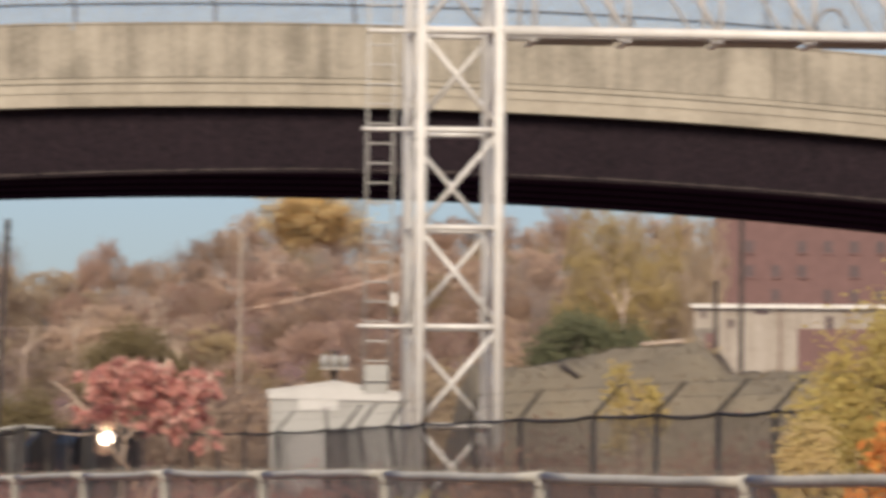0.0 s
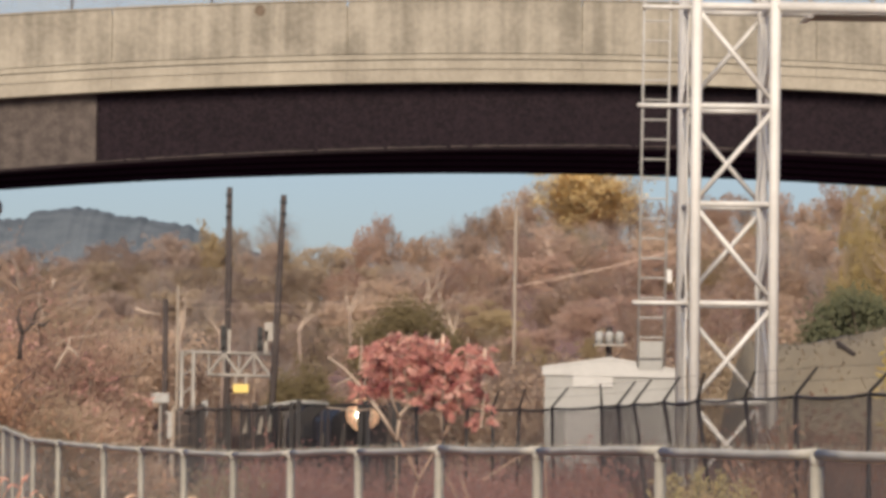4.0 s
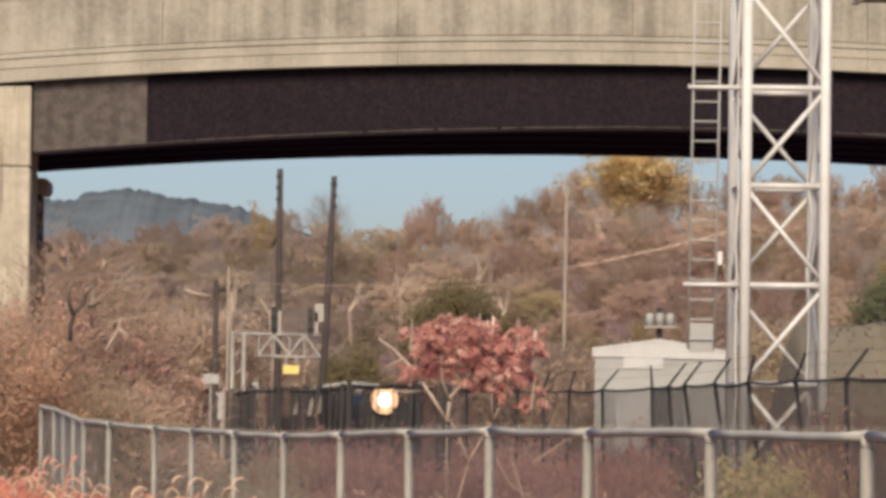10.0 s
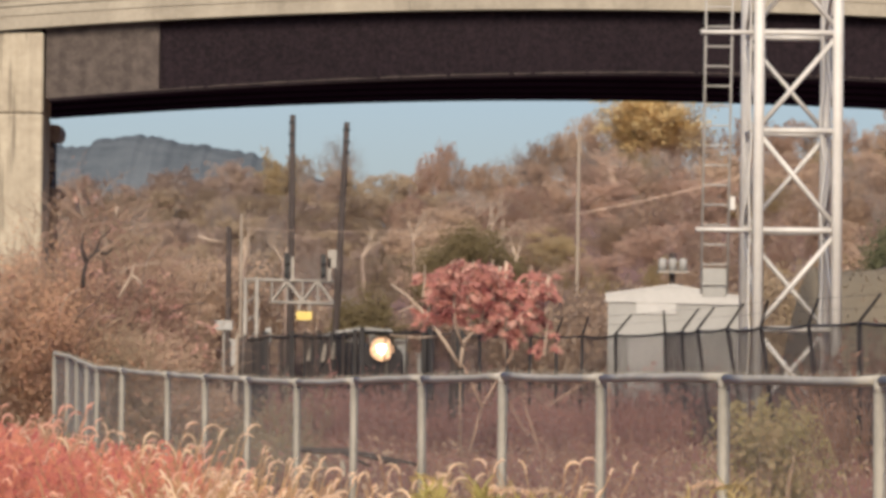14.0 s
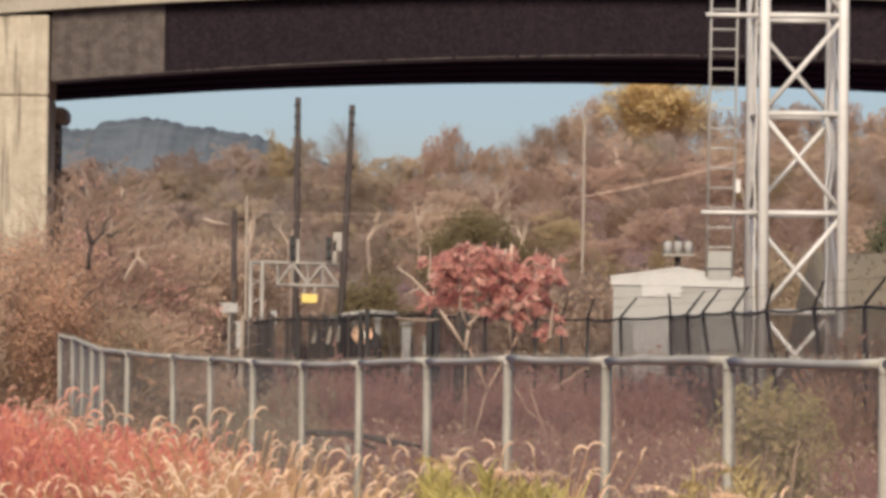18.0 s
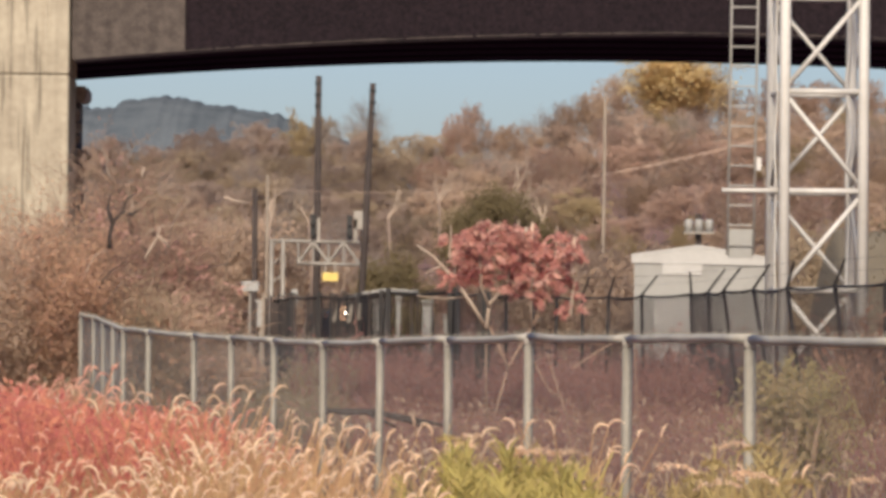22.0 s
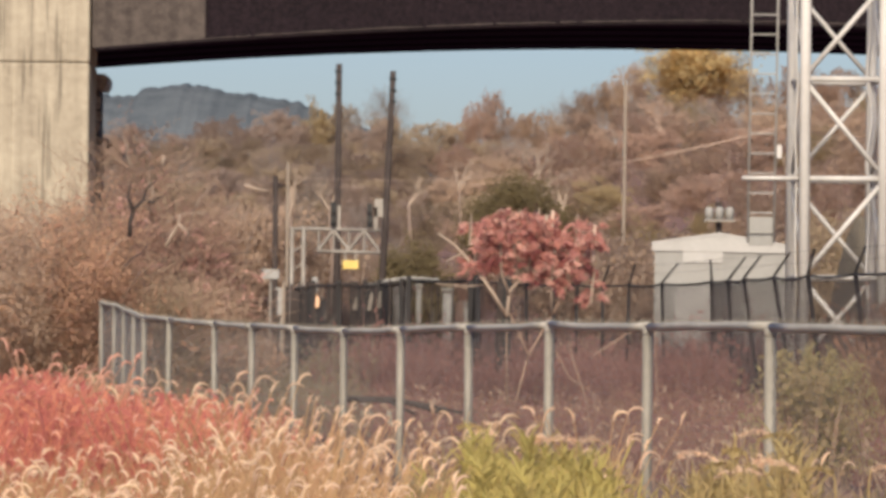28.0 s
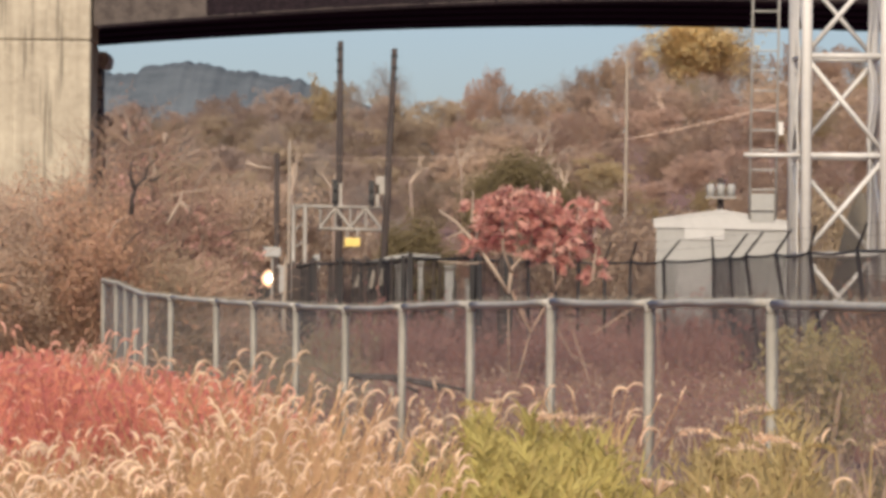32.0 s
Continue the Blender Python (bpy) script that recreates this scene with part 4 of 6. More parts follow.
# ---- buildings at the edge of the woods ----
def build_buildings():
    bb = thing("brick_building", "large plain red-brick building with small dark windows", "building", (36.4, 280, -2))
    bb.rotation_euler = (0, 0, radians(-7.4))
    part("wall", Geo().box(0, 26, 0, 4, 0, 21), M_BRICK, bb)
    part("roof", Geo().box(-0.2, 26.2, -0.2, 4.2, 21, 21.5), M_STEEL_END, bb)
    for r in range(6):
        for c in range(9):
            x, z = 1.6 + 1.45 * c, 8.6 + 1.35 * r
            if (r * 5 + c * 3) % 7 < 2:
                continue
            wd = part("window", Geo().box(x, x + 0.5, -0.03, 0.05, z, z + 0.66), M_DULLPANE, bb)
            part("sill", Geo().box(x - 0.05, x + 0.6, -0.08, 0, z - 0.1, z - 0.004), M_BRICK, wd)
    pb = thing("flat_roofed_building", "pale rendered flat-roofed building with a white roof edge", "building", (25.14, 200, -1.82))
    pb.rotation_euler = (0, 0, radians(-7.3))
    part("wall", Geo().box(0, 9, 0, 2, 0, 9.5), M_PLASTER, pb)
    part("roof_edge", Geo().box(-0.12, 9.2, -0.2, 2.1, 9.5, 9.66), M_WHITE, pb)
    for x0, x1, z0, z1, m in ((0.28, 0.46, 9.1, 9.4, M_DULLPANE), (1.34, 1.56, 8.72, 9.06, M_DULLPANE), (2.4, 2.95, 9.27, 9.47, M_DULLPANE), (5.2, 5.5, 8.6, 9.2, M_DULLPANE)):
        part("window", Geo().box(x0, x1, -0.03, 0.04, z0, z1), m, pb)
    part("brick_panel", Geo().box(-0.02, 0.98, -0.04, 0.03, 0, 8.7), M_CRATE, pb)
    part("boarded_opening", Geo().box(0.45, 0.88, -0.07, -0.036, 7.9, 8.5), M_BRICK, pb)
    part("brick_panel", Geo().box(4.1, 8.9, -0.04, 0.03, 0, 8.7), M_BRICK, pb)
    for x in (3.4, 6.1):
        part("downpipe", Geo().tube([(x, -0.08, 0), (x, -0.08, 9.4)], 0.06, 6), M_BARK, pb)


build_buildings()


# ---- plants ----
def grow(g, p, d, length, r, depth, gen, ends, spread=0.5, lift=0.15, kids=3):
    """A limb with side limbs; ends collects the twig tips."""
    pts, rad = [p.copy()], [r]
    q, dd = p.copy(), d.normalized()
    for k in range(3):
        dd = (dd + rv(0.22, gen) + Vector((0, 0, lift))).normalized()
        q = q + dd * length / 3
        pts.append(q.copy())
        rad.append(r * (1 - 0.18 * (k + 1)))
    g.tube(pts, rad, 5 if depth > 1 else 3, False)
    if depth == 0:
        ends.append((q.copy(), dd.copy()))
        return
    for k in range(kids):
        t = gen.uniform(0.45, 1.0)
        at = pts[0].lerp(pts[-1], t) if t < 0.66 else pts[2].lerp(pts[3], gen.random())
        side = (dd + rv(1.0, gen) * spread * 1.6).normalized()
        grow(g, at, side, length * gen.uniform(0.55, 0.8), r * 0.5, depth - 1, gen, ends, spread, lift, kids)


def puff(g, c, r, n, leaf, gen):
    """Leaves and leafy twigs all through a rounded lobe at c with half axes r."""
    for k in range(n):
        d = Vector((gen.gauss(0, 1), gen.gauss(0, 1), gen.gauss(0, 1))).normalized() * gen.random() ** 0.4
        p = c + Vector((d.x * r[0], d.y * r[1], d.z * r[2]))
        g.facing(p, d * 0.45 + Vector((-0.2, -0.8, 0.5)) + rv(0.55, gen), leaf * gen.uniform(0.4, 1.25), 0.7, gen)


def limbs(seed, height, width, depth, kids, thick=0.016):
    """A branching frame fitted to a height and width; gives the wood and the twig tips."""
    gen = random.Random(seed)
    wood, ends = Geo(), []
    grow(wood, Vector((0, 0, -0.4)), Vector((gen.uniform(-0.1, 0.1), 0, 1)), height * 0.5, height * thick, depth, gen, ends, 0.6, 0.16, kids)
    for k in range(5):
        a = gen.uniform(0, 6.28)
        grow(wood, Vector((0, 0, height * gen.uniform(0.1, 0.36))), Vector((math.cos(a), math.sin(a), gen.uniform(0.5, 1.1))), height * 0.3, height * thick * 0.5, depth - 1, gen, ends, 0.6, 0.14, kids)
    high = max(e.z for e, d in ends)

    def spread(p):
        """Broadens the head of the tree to a dome."""
        t = max(0.0, min(1.0, p.z / high))
        f = 1 + 0.75 * t * t
        return Vector((p.x * f, p.y * f, height * (1 - (1 - t) ** 1.25) if p.z > 0 else p.z))

    tips = [spread(e) for e, d in ends]
    sx = width * 0.5 / sorted(max(abs(p.x), abs(p.y)) for p in tips)[int(len(tips) * 0.93)]
    wood.v = [(q.x * sx, q.y * sx, q.z) for q in (spread(Vector(v)) for v in wood.v)]
    return wood, [Vector((p.x * sx, p.y * sx, p.z)) for p in tips]


def tree_meshes(seed, height, width, leaves, leaf, material, bark=None, size=0.06, low=0.1):
    """Trunk and crown meshes of a tree at the origin: leafy tufts of uneven size round the twig tips."""
    gen = random.Random(seed)
    wood, tips = limbs(seed, height * 0.97, width * 0.94, 3, 5)
    crown = Geo()
    full = [gen.choice((0.3, 0.8, 1.0, 1.3)) for t in tips]
    for c, f in zip(tips, full):
        if c.z < low * height:
            continue
        s = width * size * gen.uniform(0.6, 1.3)
        puff(crown, c, (s, s, s * 0.8), int(leaves * f), leaf, gen)
        # the same twig has leaves further in
        puff(crown, Vector((c.x * 0.75, c.y * 0.75, c.z * gen.uniform(0.7, 0.95))), (s * 1.3, s * 1.3, s), int(leaves * f * 0.7), leaf, gen)
    return wood.data("trunk", bark or M_BARK), crown.data("crown", material)


def bare_meshes(seed, height, width, material, leaf_material, leaves):
    """Trunk and crown of a half-bare tree: a fine net of twigs with few leaves left."""
    gen = random.Random(seed)
    wood, tips = limbs(seed, height, width, 4, 5, 0.013)
    crown = Geo()
    for k in range(leaves):
        p = tips[gen.randrange(len(tips))] + rv(0.035 * height, gen)
        crown.facing(p, Vector((-0.3, -1.0, 0.6)) + rv(0.8, gen), 0.16 * gen.uniform(0.5, 1.3), 0.6, gen)
    return wood.data("trunk", material), crown.data("crown", leaf_material)


def lobed_bush(name, label, category, x, y, half, top, foot, material, seed, lobes=34, leaves=330, leaf=0.1, dip=0.6):
    """A dense bush or crown, half wide each way, built of overlapping leafy lobes between heights foot and top."""
    gen = random.Random(seed)
    ob = thing(name, label, category, (x, y, ground_z(x, y)))
    wood, crown = Geo(), Geo()
    z0 = ground_z(x, y)
    tall = top - foot
    for k in range(lobes):
        px = half * (2 * (k + gen.uniform(0.1, 0.9)) / lobes - 1) * 0.86
        cap = foot + tall * (0.88 - dip * abs(px / half) ** 2.2) - z0
        pz = gen.uniform(foot - z0 + gen.uniform(-0.12, 0.3) * tall, max(cap, foot - z0 + 0.3 * tall))
        py = gen.gauss(0, 0.25) * half
        wood.tube([(px * 0.1, 0, foot - z0 - 0.1 * tall), (px * 0.6, py * 0.5, (pz + foot - z0) * 0.5), (px, py, pz)], (half * 0.03, half * 0.02, half * 0.01), 5, False)
        for j in range(leaves):
            d = Vector((gen.gauss(0, 0.5), gen.gauss(0, 0.5), gen.gauss(0, 0.5)))
            p = Vector((px, py, pz)) + Vector((d.x * half * 0.26, d.y * half * 0.26, d.z * tall * 0.2))
            crown.facing(p, d * 0.6 + Vector((-0.4, -1.0, 0.55)) + rv(0.6, gen), leaf * gen.uniform(0.5, 1.4), 0.5, gen)
    part("trunk", Geo().tube([(0, 0, -0.3), (0.06 * half, 0, (foot - z0) * 0.6), (0, 0, foot - z0 + 0.2 * tall)], (0.035 * half, 0.03 * half, 0.02 * half), 8), M_BARK, ob, smooth=True)
    tagged(part("branchwork", wood, M_BARK, ob), kind="stuff")
    part("foliage", crown, material, ob)
    return ob


def plant(name, label, category, meshes, x, y, s=1.0, turn=0.0, wide=1.0, group="", z=None, tops=None):
    ob = thing(name, label, category, (x, y, ground_z(x, y) if z is None else z), group)
    ob.rotation_euler = (0, 0, turn)
    ob.scale = (s * wide, s * wide, s)
    part("trunk", meshes[0], None, ob)
    part("crown", meshes[1], None, ob)
    return ob


def build_woods():
    gen = random.Random(11)
    looks = {"brown": (L_BROWN, "russet-brown"), "pink": (L_PINKBROWN, "pinkish-brown"), "tan": (L_TAN, "tan"), "mauve": (L_GREYMAUVE, "grey-mauve thinning"), "grey": (L_GREYOLIVE, "dull grey-olive"), "olive": (L_OLIVE, "olive")}
    kinds = {}
    for k, (key, (m, label)) in enumerate(looks.items()):
        kinds[key] = [(tree_meshes(40 + k + 10 * q, 11.0, 9.0, 24, 0.25, m, M_BARKPALE if k % 2 else M_BARK, 0.062), label) for q in range(2)]
    kinds["bare"] = [(bare_meshes(61 + q, 11.0, 9.0, M_TWIGGREY, L_GREYMAUVE, 4000), "bare grey half-leafless") for q in range(2)]

    def put(u, D, top, key, half):
        """A tree at angle u, its top at angle top and half wide (all in 1/9000 of the distance)."""
        x = u * D / 9000
        m, label = gen.choice(kinds[key])
        s = (EYE + top * D / 9000 - ground_z(x, D)) / 11.0
        plant("tree", label + " autumn tree in the woods behind the tracks", "tree", m, x, D, s, gen.uniform(-3, 3), (1.8 if key == "bare" else 2.15) * half * D / 9000 / (9.0 * s), "trees of the wood")

    # the crowns that make the skyline
    for u, top, half, key in ((-690, 344, 50, "mauve"), (-610, 340, 50, "mauve"), (-530, 338, 46, "mauve"), (-455, 340, 48, "mauve"), (-395, 350, 42, "mauve"), (-345, 356, 40, "mauve"), (-300, 356, 40, "mauve"), (-262, 361, 32, "mauve"),
                              (-219, 382, 31, "olive"), (-187, 371, 28, "grey"), (-150, 375, 42, "bare"), (-80, 406, 56, "bare"), (-135, 352, 42, "mauve"), (-75, 346, 42, "grey"), (-10, 340, 42, "grey"), (28, 333, 30, "brown"),
                              (54, 374, 34, "pink"), (84, 397, 30, "pink"), (112, 378, 28, "brown"), (148, 359, 38, "tan"), (188, 356, 34, "tan"), (206, 397, 46, "bare"), (240, 396, 30, "mauve"), (270, 415, 32, "tan"), (302, 430, 32, "tan"),
                              (332, 451, 29, "tan"), (362, 434, 28, "brown"), (400, 442, 38, "brown"), (470, 440, 44, "brown"), (545, 440, 44, "tan"), (610, 440, 44, "brown"), (680, 438, 44, "brown"), (745, 440, 40, "tan"), (800, 440, 36, "brown"), (850, 438, 34, "tan"),
                              (905, 468, 40, "brown"), (1090, 462, 50, "tan"), (1170, 455, 50, "tan"), (1260, 450, 55, "olive")):
        put(u, 985 + (u * 7) % 37, top + (0 if key == "bare" or u < -340 else 9), key, half)
    # the crowns below them, row behind row up the hillside
    left, middle, right = ("mauve", "grey", "mauve", "mauve", "grey"), ("pink", "tan", "tan", "brown", "grey"), ("tan", "tan", "brown", "pink", "tan", "olive")
    for row, (D, tall, step, half) in enumerate(((925, 10.0, 58, 46), (820, 10.0, 62, 50), (720, 9.0, 64, 52), (620, 8.2, 66, 54), (530, 7.4, 70, 57), (450, 6.6, 74, 60), (380, 6.0, 78, 64), (320, 5.6, 86, 70))):
        u = -690 + 17 * (row % 3)
        while u < 1280:
            d = D + gen.uniform(-22, 22)
            top = (ground_z(u * d / 9000, d) - EYE + tall * gen.uniform(0.8, 1.2)) * 9000 / d
            put(u, d, top, gen.choice(left if u < 10 else middle if u < 250 else right), half * gen.uniform(0.75, 1.2))
            if gen.random() < 0.12:
                put(u + gen.uniform(-20, 20), d - 15, top * 1.03, "bare", half * 0.8)
            u += step * gen.uniform(0.75, 1.25)
    # trees that stand out
    gold = tree_meshes(170, 18.0, 13.0, 110, 0.36, L_GOLD, M_BARKPALE, 0.085, 0.5)
    u, D = 458, 960
    s = (EYE + 524 * D / 9000 - ground_z(u * D / 9000, D)) / 18.0
    plant("tree", "tall tree with a bright golden crown", "tree", gold, u * D / 9000, D, s, 470, 285 * D / 9000 / (13.0 * s))
    big = tree_meshes(71, 16.0, 9.0, 110, 0.16, L_OLIVEGOLD, M_BARKPALE, 0.07, 0.55)
    under = tree_meshes(72, 16.0, 9.0, 60, 0.15, L_GREYOLIVE, M_BARKPALE, 0.06)
    for m, u, D, top, half, label in ((big, 1000, 255, 478, 100, "broad olive-gold tree with pale limbs"), (big, 1085, 262, 470, 62, "olive-gold tree with pale limbs"), (big, 925, 266, 474, 50, "olive-gold tree with pale limbs"), (big, 1010, 270, 450, 90, "broad olive-gold tree with pale limbs"), (under, 955, 274, 490, 70, "grey-olive thinning tree at the edge of the wood"), (under, 1050, 276, 492, 70, "grey-olive thinning tree at the edge of the wood"), (under, 985, 268, 410, 115, "broad grey-olive tree below a golden crown"), (under, 1110, 258, 400, 48, "grey-olive thinning tree before the brick building"), (under, 1150, 250, 478, 44, "tall grey-olive thinning tree before the brick building")):
        x = u * D / 9000
        s = (EYE + top * D / 9000 - ground_z(x, D)) / 16.0
        plant("tree", label, "tree", m, x, D, s, u, 2 * half * D / 9000 / (9.0 * s))
    lobed_bush("evergreen", "wide dark olive evergreen behind the red shrub", "tree", 132 * 235 / 9000, 235, 2.55, EYE + 254 * 235 / 9000, 3.6, L_OLIVEGREEN, 172, 46, 400, 0.16)
    lobed_bush("evergreen", "dense dark green evergreen shrub", "shrub", -48 * 279 / 9000, 279, 2.1, EYE + 140 * 279 / 9000, 0.5, L_OLIVEGREEN, 173, 26, 320, 0.2, 0.5)
    for seed, u, D, v0, v1, bark in ((1, 392, 640, 325, 402, M_PALELIMB), (2, 168, 395, 250, 330, M_BARKPALE), (3, 1003, 244, 284, 380, M_BARKPALE), (4, 30, 395, 230, 300, M_BARKPALE), (5, 610, 400, 250, 340, M_BARKPALE),
                                     (6, -60, 285, 200, 270, M_BARKPALE), (9, -200, 285, 190, 260, M_BARKPALE), (10, -270, 285, 180, 290, M_BARKPALE), (11, 175, 285, 210, 290, M_BARKPALE), (12, 215, 285, 190, 270, M_BARKPALE)):
        gen2 = random.Random(seed * 13)
        x, z0, z1 = u * D / 9000, EYE + v0 * D / 9000, EYE + v1 * D / 9000
        ob = thing("bare_tree", "bare pale-limbed tree standing in the wood", "tree", (x, D, 0), "bare pale trees")
        part("trunk", Geo().tube([(0, 0, ground_z(x, D) - 0.3), (0.2, 0, z0 * 0.6), (0, 0, z0)], (0.13, 0.11, 0.09), 7), M_BARK, ob, smooth=True)
        g, ends = Geo(), []
        for k in range(3):
            grow(g, Vector((0, 0, z0 - 0.2)), Vector((gen2.uniform(-0.9, 0.9), gen2.uniform(-0.3, 0.3), 1)), (z1 - z0) * 0.5, 0.095, 2, gen2, ends, 0.5, 0.1, 2)
        tagged(part("branchwork", g, bark, ob, smooth=True), kind="stuff")
    br = tree_meshes(74, 5.0, 6.0, 24, 0.13, L_TAN, M_BARKPALE, 0.06, 0.03)
    for u, D, top in ((-420, 290, 190), (-230, 292, 150), (300, 150, 120), (350, 160, 130), (450, 165, 150), (560, 150, 130), (650, 150, 150), (760, 160, 170), (840, 140, 160)):
        x = u * D / 9000
        plant("shrub", "tan half-bare autumn shrub", "shrub", br, x, D, (EYE + top * D / 9000 - ground_z(x, D)) / 4.8, u, 1.0, "tan shrubs")


build_woods()


def build_thicket():
    """The twiggy shrubs between the low fence and the pier."""
    for seed, x, y, h, w, m, label in ((1, -5.6, 72, 3.5, 3.0, L_RUST, "rust-tan twiggy shrub with curled dry leaves"), (2, -4.42, 73, 4.55, 2.2, L_THICKET, "mauve-brown twiggy shrub with dry leaf clusters"),
                                       (3, -3.55, 74, 3.7, 1.7, L_THICKET, "brown twiggy shrub with curled dry leaves"), (4, -6.8, 70, 3.3, 2.8, L_TAN, "tan twiggy shrub by the pier"),
                                       (5, -4.75, 69, 3.3, 2.4, L_RUST, "rust-tan shrub with fine stems"), (6, -3.2, 72, 2.1, 0.8, L_TAN, "tan shrub beside the board fence"), (7, -3.75, 69.5, 2.2, 1.7, L_GREYOLIVE, "low olive-brown shrub with fine stems"), (8, -2.95, 80, 1.25, 1.1, L_TAN, "low tan shrub at the end of the wire fence"), (9, -6.0, 69, 3.1, 2.4, L_TAN, "tan twiggy shrub by the pier"), (10, -7.3, 69.5, 2.9, 2.4, L_TAN, "tan twiggy shrub by the pier")):
        gen = random.Random(seed)
        ob = thing("shrub", label, "shrub", (x, y, -0.15), "shrubs by the pier")
        wood, crown, curl, ends = Geo(), Geo(), Geo(), []
        for k in range(34):
            b = Vector((gen.gauss(0, 0.22 * w), gen.gauss(0, 0.3), 0))
            d = Vector((b.x * 0.7 + gen.uniform(-0.35, 0.35), gen.uniform(-0.3, 0.3), 1))
            grow(wood, b, d, h * gen.uniform(0.45, 0.72), 0.016, 2, gen, ends, 0.55, 0.1, 4)
        sx = 0.5 * w / max(abs(e.x) for e, d in ends)
        sz = h * 0.97 / max(e.z for e, d in ends)
        wood.v = [(x_ * sx, y_, z_ * sz) for x_, y_, z_ in wood.v]
        tips = [Vector((e.x * sx, e.y, e.z * sz)) for e, d in ends]
        fine = seed in (1, 4, 5, 9, 10)
        for k in range(24000 if fine else 15000):
            c = tips[gen.randrange(len(tips))]
            p = c + Vector((gen.gauss(0, 0.09), gen.gauss(0, 0.12), gen.gauss(-0.06, 0.12)))
            if gen.random() < 0.6:
                p.z *= gen.uniform(0.1, 1.0)
            out = Vector((p.x * 0.3, -1.0, 0.5)) + (p - c) * 4 + rv(0.9, gen)
            crown.facing(p, out, gen.uniform(0.025, 0.065), 0.5 if fine else 0.42, gen)
        # curled dry leaves hang in tufts from the outer twigs
        for k in range(12 if fine else 95):
            c = tips[gen.randrange(len(tips))] + Vector((0, -0.3, gen.uniform(-0.5, 0.02) * (h * 0.5)))
            for j in range(gen.randint(4, 9)):
                a = Vector((gen.uniform(-1, 1), gen.uniform(-0.4, 0.2), gen.uniform(-1.2, 0.6))).normalized() * gen.uniform(0.06, 0.16)
                curl.leaf(c + rv(0.07, gen), a, a.cross(rv(1, gen)).normalized() * a.length * 0.36, gen.uniform(-0.35, 0.35))
        for k in range(4):
            a = gen.uniform(-0.45, 0.45) * w
            e = a + gen.uniform(-0.7, 0.7)
            z = h * gen.uniform(0.35, 0.8)
            part("cane", Geo().tube([(a, -0.5, z * 0.4), ((a + e) / 2, -0.55, z * 0.85), (e, -0.5, z), (e + (e - a) * 0.25, -0.5, z * 0.93)], (0.012, 0.011, 0.009, 0.005), 5), M_TWIG if k % 3 else M_BARK, ob, smooth=True)
        for k in range((4 if fine else 9) if h > 2.9 else 2):
            a, z = gen.uniform(-0.45, 0.45) * w, h * gen.uniform(0.5, 0.85)
            pts, q = [], Vector((a, -0.62, z))
            d = Vector((gen.uniform(-0.6, 0.6), 0, 1))
            for j in range(6):
                pts.append(q.copy())
                d = (d + Vector((gen.uniform(-0.5, 0.5), 0, gen.uniform(-0.35, 0.3)))).normalized()
                q = q + d * gen.uniform(0.06, 0.16)
            part("crooked_limb", Geo().tube(pts, (0.015, 0.014, 0.012, 0.01, 0.008, 0.004), 5), (M_TWIG, M_CREO, M_BARKPALE)[k % 3], ob, smooth=True)
        haze = Geo()
        for k in range(750 if h > 2.0 else 250):
            a, z = gen.gauss(0, 0.3) * w, h * gen.uniform(0.05, 0.8)
            q = Vector((a, gen.gauss(0, 0.3), z))
            d = Vector((a / w * 0.9 + gen.uniform(-1.0, 1.0), gen.uniform(-0.3, 0.2), gen.uniform(0.1, 1.0))).normalized()
            l = h * gen.uniform(0.05, 0.14)
            e = q + d * l
            e2 = e + (d + rv(0.9, gen)).normalized() * l * 0.7
            if e2.z < h * 1.02 - 0.5 * h * (a / (0.62 * w)) ** 2:
                haze.tube([q, e, e2], (0.006, 0.0045, 0.002), 3, False)
        tagged(part("brushwood", haze, M_TWIG, ob), kind="stuff")
        if seed == 5:
            D = 68.4
            for limb in (((-553, -135), (-552, -163), (-545, -185), (-530, -200), (-523, -223), (-506, -235)), ((-547, -180), (-556, -205), (-552, -232)), ((-530, -200), (-512, -196), (-500, -206))):
                pts = [(u * D / 9000 - x, D - y, EYE - v * D / 9000 + 0.15) for u, v in limb]
                n = len(pts)
                part("crooked_limb", Geo().tube(pts, [0.034 * (1 - 0.75 * q / (n - 1)) for q in range(n)], 6), M_CREO, ob, "dark crooked limb", smooth=True)
            for limb in (((-489, -118), (-478, -140), (-467, -158), (-464, -175)), ((-467, -158), (-456, -150), (-446, -138)), ((-350, -228), (-330, -222), (-306, -219)), ((-496, -262), (-494, -280))):
                pts = [(u * D / 9000 - x, D - y, EYE - v * D / 9000 + 0.15) for u, v in limb]
                part("pale_limb", Geo().tube(pts, [0.026 * (1 - 0.5 * q / (len(pts) - 1)) for q in range(len(pts))], 6), M_BARKPALE, ob, "pale broken limb", smooth=True)
        part("branchwork", wood, M_BARK if seed in (2, 3, 6, 7) else M_TWIG, ob)
        part("foliage", crown, m, ob)
        part("curled_leaves", curl, L_PINK if seed in (2, 3) else L_RUST, ob, "curled dry leaves")


build_thicket()


